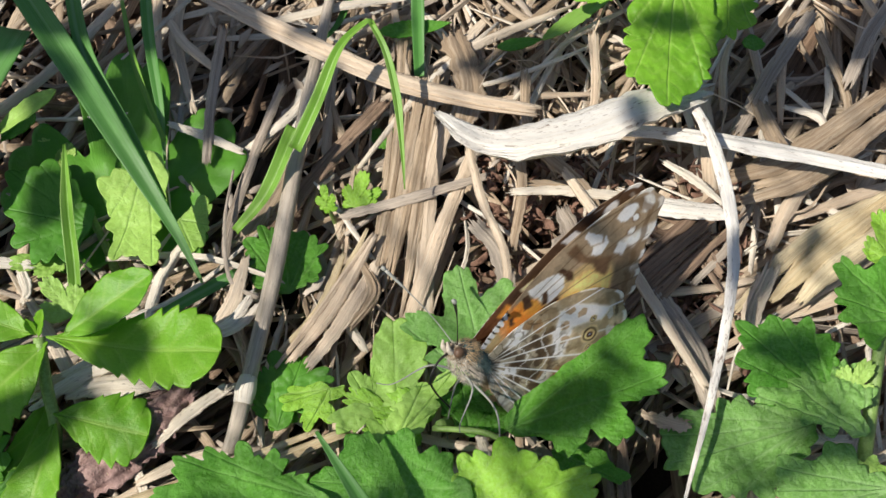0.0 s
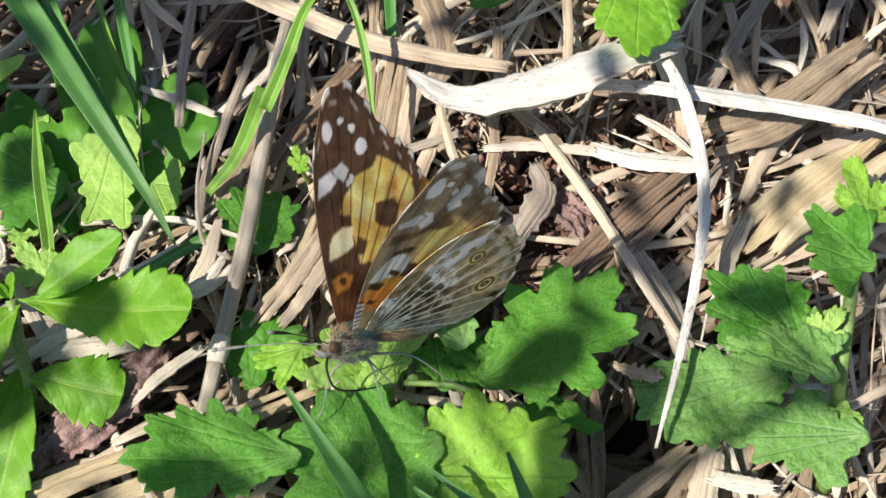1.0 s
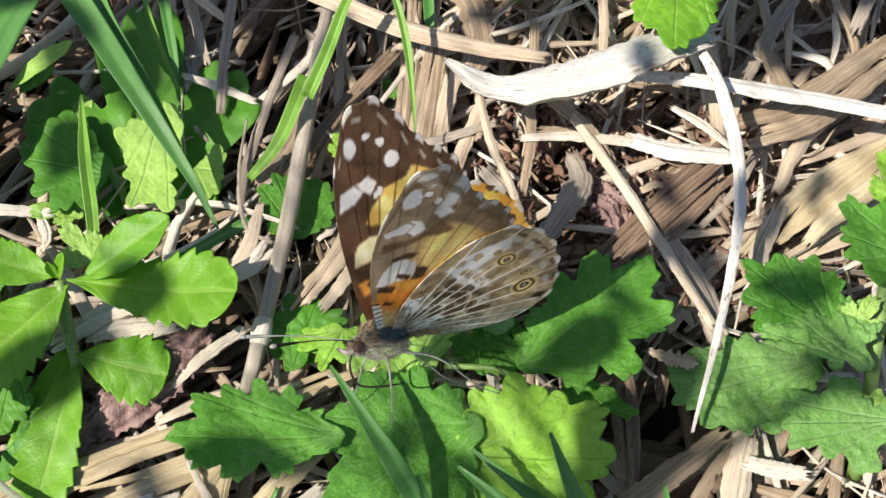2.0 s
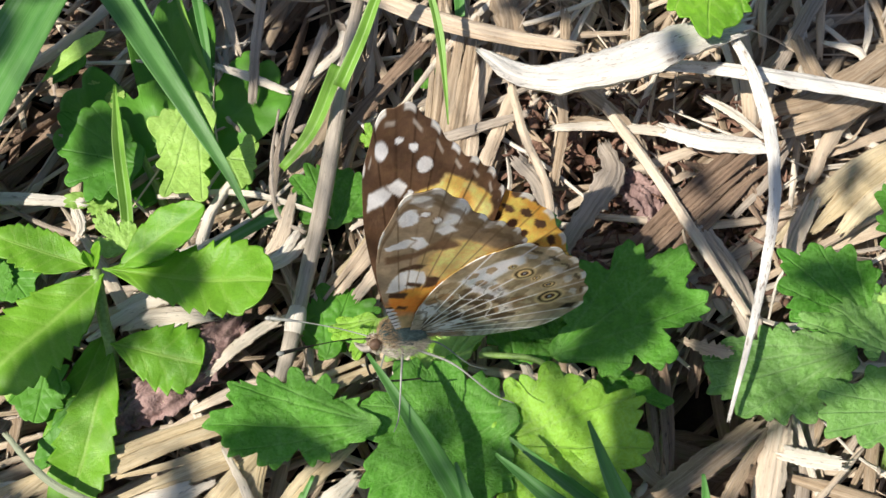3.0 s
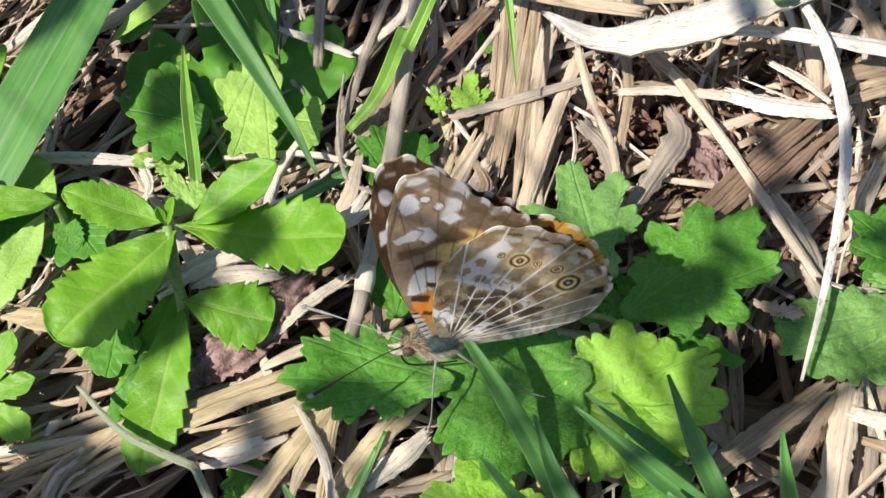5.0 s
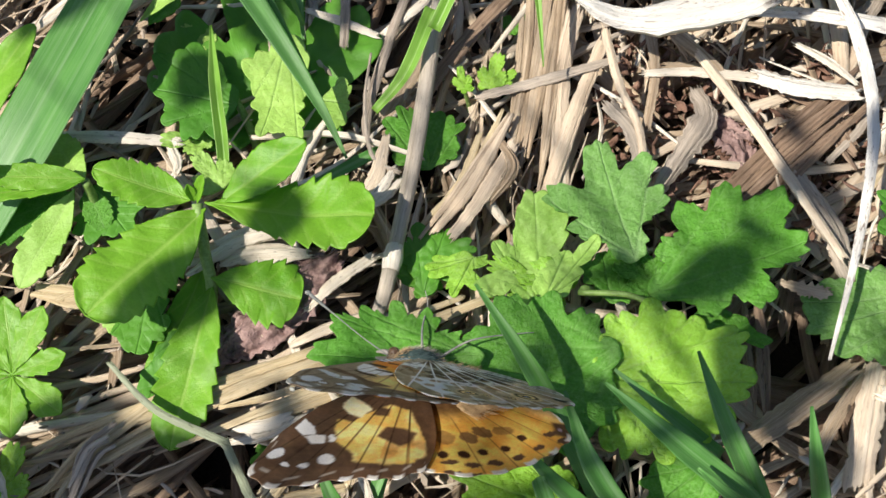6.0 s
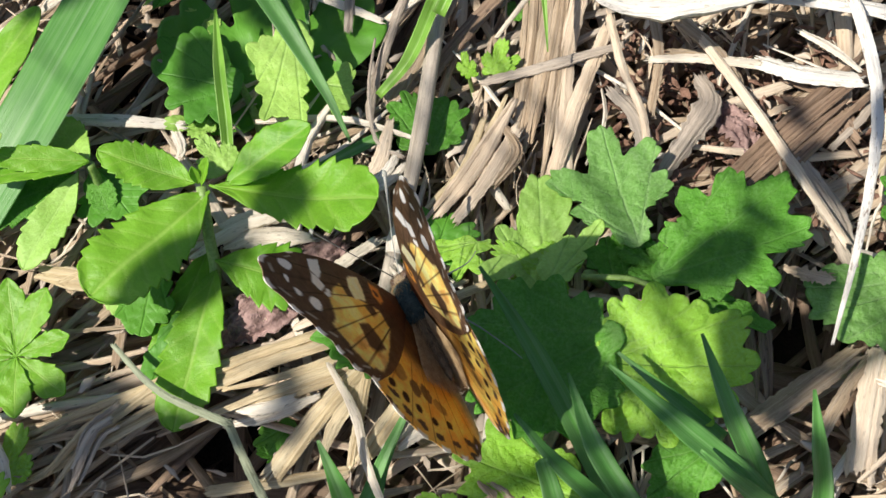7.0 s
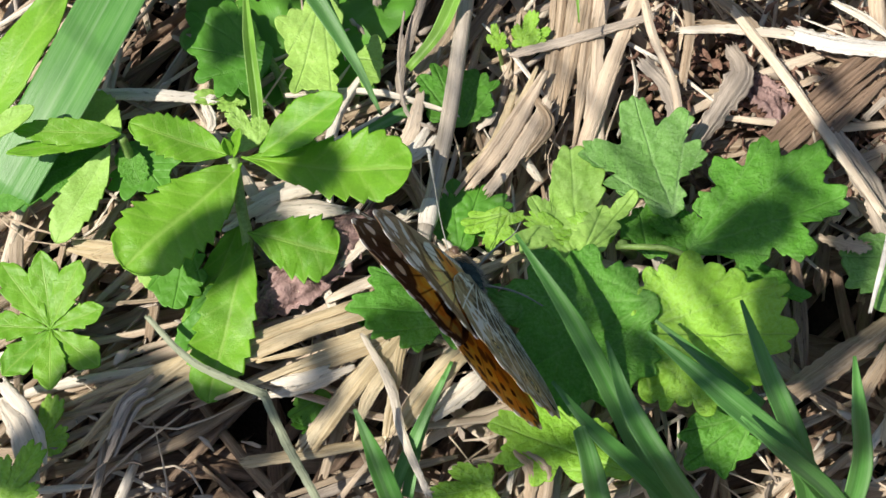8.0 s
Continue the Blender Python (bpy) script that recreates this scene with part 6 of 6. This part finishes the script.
def build_butterfly():
    root = thing("butterfly", (0, 0, 0), "orange and black butterfly with white-spotted wing tips on green leaves", "butterfly")
    v, f = ball((0, 0.1, 1.1), (2.1, 3.2, 1.8))
    thorax = mesh_object("thorax", v, f, GREYFUR, root)
    for k, (centre, radii, n, length, mat) in enumerate([((0, 0.1, 1.1), (2.1, 3.2, 1.8), 2200, (0.3, 0.9), GREYFUR), ((0, 2.0, 0.9), (1.8, 1.6, 1.7), 800, (0.4, 1.2), GOLDFUR), ((0, 0.5, -0.5), (2.0, 3.1, 1.4), 1500, (0.5, 1.3), PALEFUR)]):
        hv, hf = hairs(n, centre, radii, length, 40 + k, 1.2, 0.04)
        mesh_object("fur", hv, hf, mat, thorax, smooth=False)
    v, f = ball((0, 3.7, -0.1), (1.25, 1.15, 1.15))
    head = mesh_object("head", v, f, FUR, root)
    hv, hf = hairs(420, (0, 3.7, -0.1), (1.25, 1.15, 1.15), (0.2, 0.6), 44, 0.5, 0.035)
    mesh_object("fur", hv, hf, PALEFUR, head, smooth=False)
    for s in (-1, 1):
        v, f = ball((s * 0.95, 3.95, 0.05), (0.62, 0.78, 0.78))
        tagged(mesh_object("eye", v, f, EYE, head), "brown compound eye")
        pv, pf, _u, _w = tube([(s * 0.45, 4.5, -0.5), (s * 0.5, 5.4, -0.5), (s * 0.4, 6.3, 0.1)], [0.4, 0.36, 0.12], 10, 8)
        mesh_object("palp", pv, pf, PALEFUR, head)
        av, af, _u, _w = tube([(s * 0.4, 4.4, 0.7), (s * 2.2, 8.0, 1.6), (s * 4.4, 12.0, 2.2), (s * 6.3, 15.6, 2.5)], [0.085, 0.07, 0.065, 0.065, 0.08, 0.20, 0.24], 30, 8)
        antenna = tagged(mesh_object("antenna", av, af, CHITIN if s < 0 else PALECHITIN, head), "thin clubbed antenna")
        tv, tf = ball((s * 6.45, 15.9, 2.52), (0.3, 0.45, 0.3), 8, 10)
        tagged(mesh_object("club_tip", tv, tf, PALECHITIN, antenna), "whitish antenna tip")
    pv, pf, _u, _w = tube([(0, 4.6, -0.8), (0.1, 5.0, -2.4), (0.2, 4.3, -4.6), (0.2, 2.0, -5.4), (0.1, -1.8, -5.6)], [0.16, 0.15, 0.14, 0.13, 0.1], 26, 8)
    tagged(mesh_object("proboscis", pv, pf, CHITIN, head), "black thread-like proboscis")
    av, af, _u, _w = tube([(0, -1.4, 0.9), (0, -4.5, 1.2), (0, -8.0, 1.6), (0, -11.2, 2.2)], [1.1, 1.15, 1.0, 0.75, 0.25], 34, 16)
    for p in av:
        p[0] *= 1 + 0.05 * math.sin(p[1] * 4.2)
    abdomen = mesh_object("abdomen", av, af, FUR, root)
    hv, hf = hairs(1300, (0, -5.2, 1.2), (1.1, 5.0, 1.1), (0.6, 1.9), 47, 1.5, 0.035)
    mesh_object("fur", hv, hf, GOLDFUR, abdomen, smooth=False)
    for s in (-1, 1):
        for pts in ([(s * 0.9, 0.6, -1.4), (s * 4.2, 1.6, -2.8), (s * 6.4, 2.6, -7.2), (s * 8.0, 3.6, -8.4)], [(s * 0.9, -1.4, -1.4), (s * 4.0, -5.0, -2.6), (s * 5.2, -9.4, -6.6), (s * 5.8, -12.0, -8.0)]):
            lv, lf, _u, _w = tube(pts, [0.20, 0.15, 0.11, 0.085, 0.06], 24, 8)
            tagged(mesh_object("leg", lv, lf, PALECHITIN, root), "slender pale leg")
    wings = {}
    for left, key in ((True, "L"), (False, "R")):
        wings["F" + key] = build_wing("forewing", FOREWING, fore_upper, fore_under, left, root, 0.15, "forewing, dark tip with white spots over orange")
        wings["H" + key] = build_wing("hindwing", HINDWING, hind_upper, hind_under, left, root, -0.2, "hindwing, orange above, marbled with eyespots beneath")
    for k in ("HL", "HR"):
        rng = np.random.default_rng(60)
        V, F = [], []
        for _ in range(2400):
            r, a = rng.uniform(0.6, 10.0), math.radians(rng.uniform(-84, -35))
            p = np.array((r * math.cos(a), r * math.sin(a), 0.15 + 0.02 * r))
            d = np.array((math.cos(a - 0.15), math.sin(a - 0.15), rng.uniform(0.02, 0.25)))
            b, s = len(V), np.array((-d[1], d[0], 0)) * 0.035
            L = rng.uniform(1.0, 3.4)
            V += [p + s, p - s, p + (0, 0, 0.08), p + d * L]
            F += [(b, b + 1, b + 3), (b + 1, b + 2, b + 3), (b + 2, b, b + 3)]
        V = np.array(V)
        if k == "HL":
            V[:, 0] *= -1
        mesh_object("wing_hair", V, F, GOLDFUR, wings[k], smooth=False)
    return root, wings


butterfly, wings = build_butterfly()


# ---- unseen leaf spray, added outside the view to dapple the ground with shade ----
shrub = thing("added_shade_spray", (-330, -170, -15), "unseen leaf spray added outside the view to cast dappled shade", "shrub")
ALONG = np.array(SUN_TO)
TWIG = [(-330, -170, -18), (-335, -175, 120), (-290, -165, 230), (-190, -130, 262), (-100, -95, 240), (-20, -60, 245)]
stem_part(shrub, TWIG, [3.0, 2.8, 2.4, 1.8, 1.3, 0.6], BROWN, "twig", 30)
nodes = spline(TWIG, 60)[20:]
# each added leaf stands sunward of the spot that it is to shade
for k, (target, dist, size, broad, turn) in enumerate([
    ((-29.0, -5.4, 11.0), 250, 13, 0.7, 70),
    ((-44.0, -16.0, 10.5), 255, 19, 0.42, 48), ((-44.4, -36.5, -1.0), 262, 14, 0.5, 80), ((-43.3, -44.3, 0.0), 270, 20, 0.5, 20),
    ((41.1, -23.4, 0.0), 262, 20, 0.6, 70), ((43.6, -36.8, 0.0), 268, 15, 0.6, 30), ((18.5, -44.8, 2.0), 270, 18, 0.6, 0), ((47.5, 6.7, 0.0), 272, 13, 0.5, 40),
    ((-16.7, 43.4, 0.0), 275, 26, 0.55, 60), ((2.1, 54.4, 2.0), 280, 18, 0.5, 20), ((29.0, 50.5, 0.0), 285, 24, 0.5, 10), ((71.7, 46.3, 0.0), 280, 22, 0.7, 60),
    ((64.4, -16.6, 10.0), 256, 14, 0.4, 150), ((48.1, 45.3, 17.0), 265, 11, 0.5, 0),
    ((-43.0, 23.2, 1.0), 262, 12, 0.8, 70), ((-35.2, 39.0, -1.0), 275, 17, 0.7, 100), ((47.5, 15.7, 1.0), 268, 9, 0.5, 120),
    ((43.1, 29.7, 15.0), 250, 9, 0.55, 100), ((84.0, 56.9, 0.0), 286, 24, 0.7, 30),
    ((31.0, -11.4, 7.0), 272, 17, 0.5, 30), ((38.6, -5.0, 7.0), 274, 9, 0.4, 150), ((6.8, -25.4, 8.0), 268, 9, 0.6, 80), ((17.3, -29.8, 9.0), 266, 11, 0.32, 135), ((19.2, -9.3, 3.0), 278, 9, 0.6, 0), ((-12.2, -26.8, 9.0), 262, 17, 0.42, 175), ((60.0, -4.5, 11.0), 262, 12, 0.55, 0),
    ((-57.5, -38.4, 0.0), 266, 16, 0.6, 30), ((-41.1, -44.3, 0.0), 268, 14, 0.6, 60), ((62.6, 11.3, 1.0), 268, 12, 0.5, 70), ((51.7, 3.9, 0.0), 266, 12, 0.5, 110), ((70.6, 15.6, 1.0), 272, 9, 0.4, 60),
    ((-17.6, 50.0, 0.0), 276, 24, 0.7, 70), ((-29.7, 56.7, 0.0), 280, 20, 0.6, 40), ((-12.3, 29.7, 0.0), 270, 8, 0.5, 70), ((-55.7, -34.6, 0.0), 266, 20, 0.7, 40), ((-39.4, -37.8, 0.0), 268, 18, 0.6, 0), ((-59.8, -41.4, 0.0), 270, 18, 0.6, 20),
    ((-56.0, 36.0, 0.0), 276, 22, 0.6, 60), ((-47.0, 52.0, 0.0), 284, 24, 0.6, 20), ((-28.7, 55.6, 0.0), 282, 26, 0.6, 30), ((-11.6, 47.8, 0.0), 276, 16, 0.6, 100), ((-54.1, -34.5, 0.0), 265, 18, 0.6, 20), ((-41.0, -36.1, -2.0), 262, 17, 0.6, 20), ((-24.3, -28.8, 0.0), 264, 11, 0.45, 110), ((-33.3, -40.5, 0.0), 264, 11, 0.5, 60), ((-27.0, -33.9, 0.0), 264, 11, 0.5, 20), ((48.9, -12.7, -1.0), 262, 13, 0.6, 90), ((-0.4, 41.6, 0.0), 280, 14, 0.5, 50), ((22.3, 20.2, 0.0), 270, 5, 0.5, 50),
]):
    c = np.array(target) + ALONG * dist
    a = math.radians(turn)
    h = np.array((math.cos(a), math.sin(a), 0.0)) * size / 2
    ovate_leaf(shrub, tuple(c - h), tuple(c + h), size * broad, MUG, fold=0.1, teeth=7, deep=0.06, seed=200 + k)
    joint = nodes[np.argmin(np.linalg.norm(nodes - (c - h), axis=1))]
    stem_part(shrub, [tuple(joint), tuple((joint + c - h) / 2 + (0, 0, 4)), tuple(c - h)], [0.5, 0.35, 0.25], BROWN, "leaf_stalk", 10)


# Flight of the butterfly: seconds, place of the thorax, heading, pitch and roll; then the lift of the left and
# right wings and the sweep of the forewings and hindwings.
FLUTTER = [
    (0.0, 17.4, -7.8, 14.4, 69.2, 57.1, 72.2, 74.3, 107.0, -23.9, -22.2, -14.9, -14.6), 
    (0.2, 12.5, -3.2, 11.6, 100.6, 40.9, 66.7, 50.0, 131.0, -15.3, -16.0, -15.9, -15.4), 
    (0.5, 10.3, -8.5, 13.4, 114.2, 37.3, 62.3, 38.3, 112.0, -19.7, -16.9, -13.9, -13.9), 
    (1.0, 7.2, -12.0, 16.8, 113.3, 34.0, 68.2, 27.3, 115.2, -17.5, -14.8, -12.4, -12.8), 
    (1.5, 6.8, -14.4, 18.1, 111.3, 24.8, 69.0, 23.9, 97.1, -18.0, -23.4, -14.1, -14.1), 
    (2.0, 5.5, -14.8, 19.4, 106.9, 18.2, 59.9, 36.6, 119.9, -17.6, -13.7, -17.2, -16.3), 
    (3.5, 0.9, -18.5, 18.9, 104.3, 1.4, 33.2, 53.1, 101.7, -19.8, -22.0, -18.3, -16.8), 
    (4.0, -1.9, -21.8, 17.9, 108.8, -5.2, 9.9, 84.7, 90.2, -14.3, -13.3, -10.1, -8.3), 
    (4.5, -1.7, -21.4, 19.9, 104.1, -1.8, 13.2, 89.7, 89.6, -20.3, -16.7, -15.4, -21.9), 
    (5.8, -4.7, -22.5, 11.6, 85.4, -10.1, 8.5, 81.7, 94.0, -26.9, -24.4, 0.3, -3.7), 
    (6.0, -7.8, -25.6, 10.9, 73.6, -8.1, -32.3, 77.7, 85.5, -11.5, -17.4, -10.5, -8.3), 
    (6.2, -7.7, -26.8, 10.2, 65.0, -0.8, -37.5, 82.5, 86.5, -14.8, -15.7, -12.3, -10.8), 
    (6.5, -6.7, -25.5, 12.3, 39.5, -5.8, -32.2, 80.2, 59.9, -24.8, -27.4, -21.4, -15.8), 
    (7.0, -9.1, -20.6, 13.2, 30.5, 3.6, -31.0, 92.6, 59.4, -18.8, -20.8, -17.3, -14.7), 
    (7.5, -8.3, -20.7, 12.4, 33.2, 9.8, -33.8, 100.1, 73.4, -16.2, -19.0, -11.7, -13.1), 
    (8.0, -7.1, -20.4, 10.8, 33.4, 6.7, -33.5, 101.3, 77.6, -16.7, -18.3, -13.5, -15.6),
]


def motions():
    body, parts = [], {k: [] for k in wings}
    for t, x, y, z, yaw, pitch, roll, up_l, up_r, fore_l, fore_r, hind_l, hind_r in FLUTTER:
        body.append((t, pose(x * MM, y * MM, z * MM, 0, 0, yaw) @ pose(0, 0, 0, pitch) @ pose(0, 0, 0, 0, roll)))
        for key, side, lift, sweep, along in (("FL", -1, up_l, fore_l, 0.8), ("HL", -1, up_l, hind_l, -1.0), ("FR", 1, up_r, fore_r, 0.8), ("HR", 1, up_r, hind_r, -1.0)):
            parts[key].append((t, pose(side * 1.15 * MM, along * MM, 1.2 * MM, 0, -side * lift, 0) @ pose(0, 0, 0, 0, 0, side * sweep)))
    walk(butterfly, body)
    for key, rows in parts.items():
        walk(wings[key], rows)


motions()
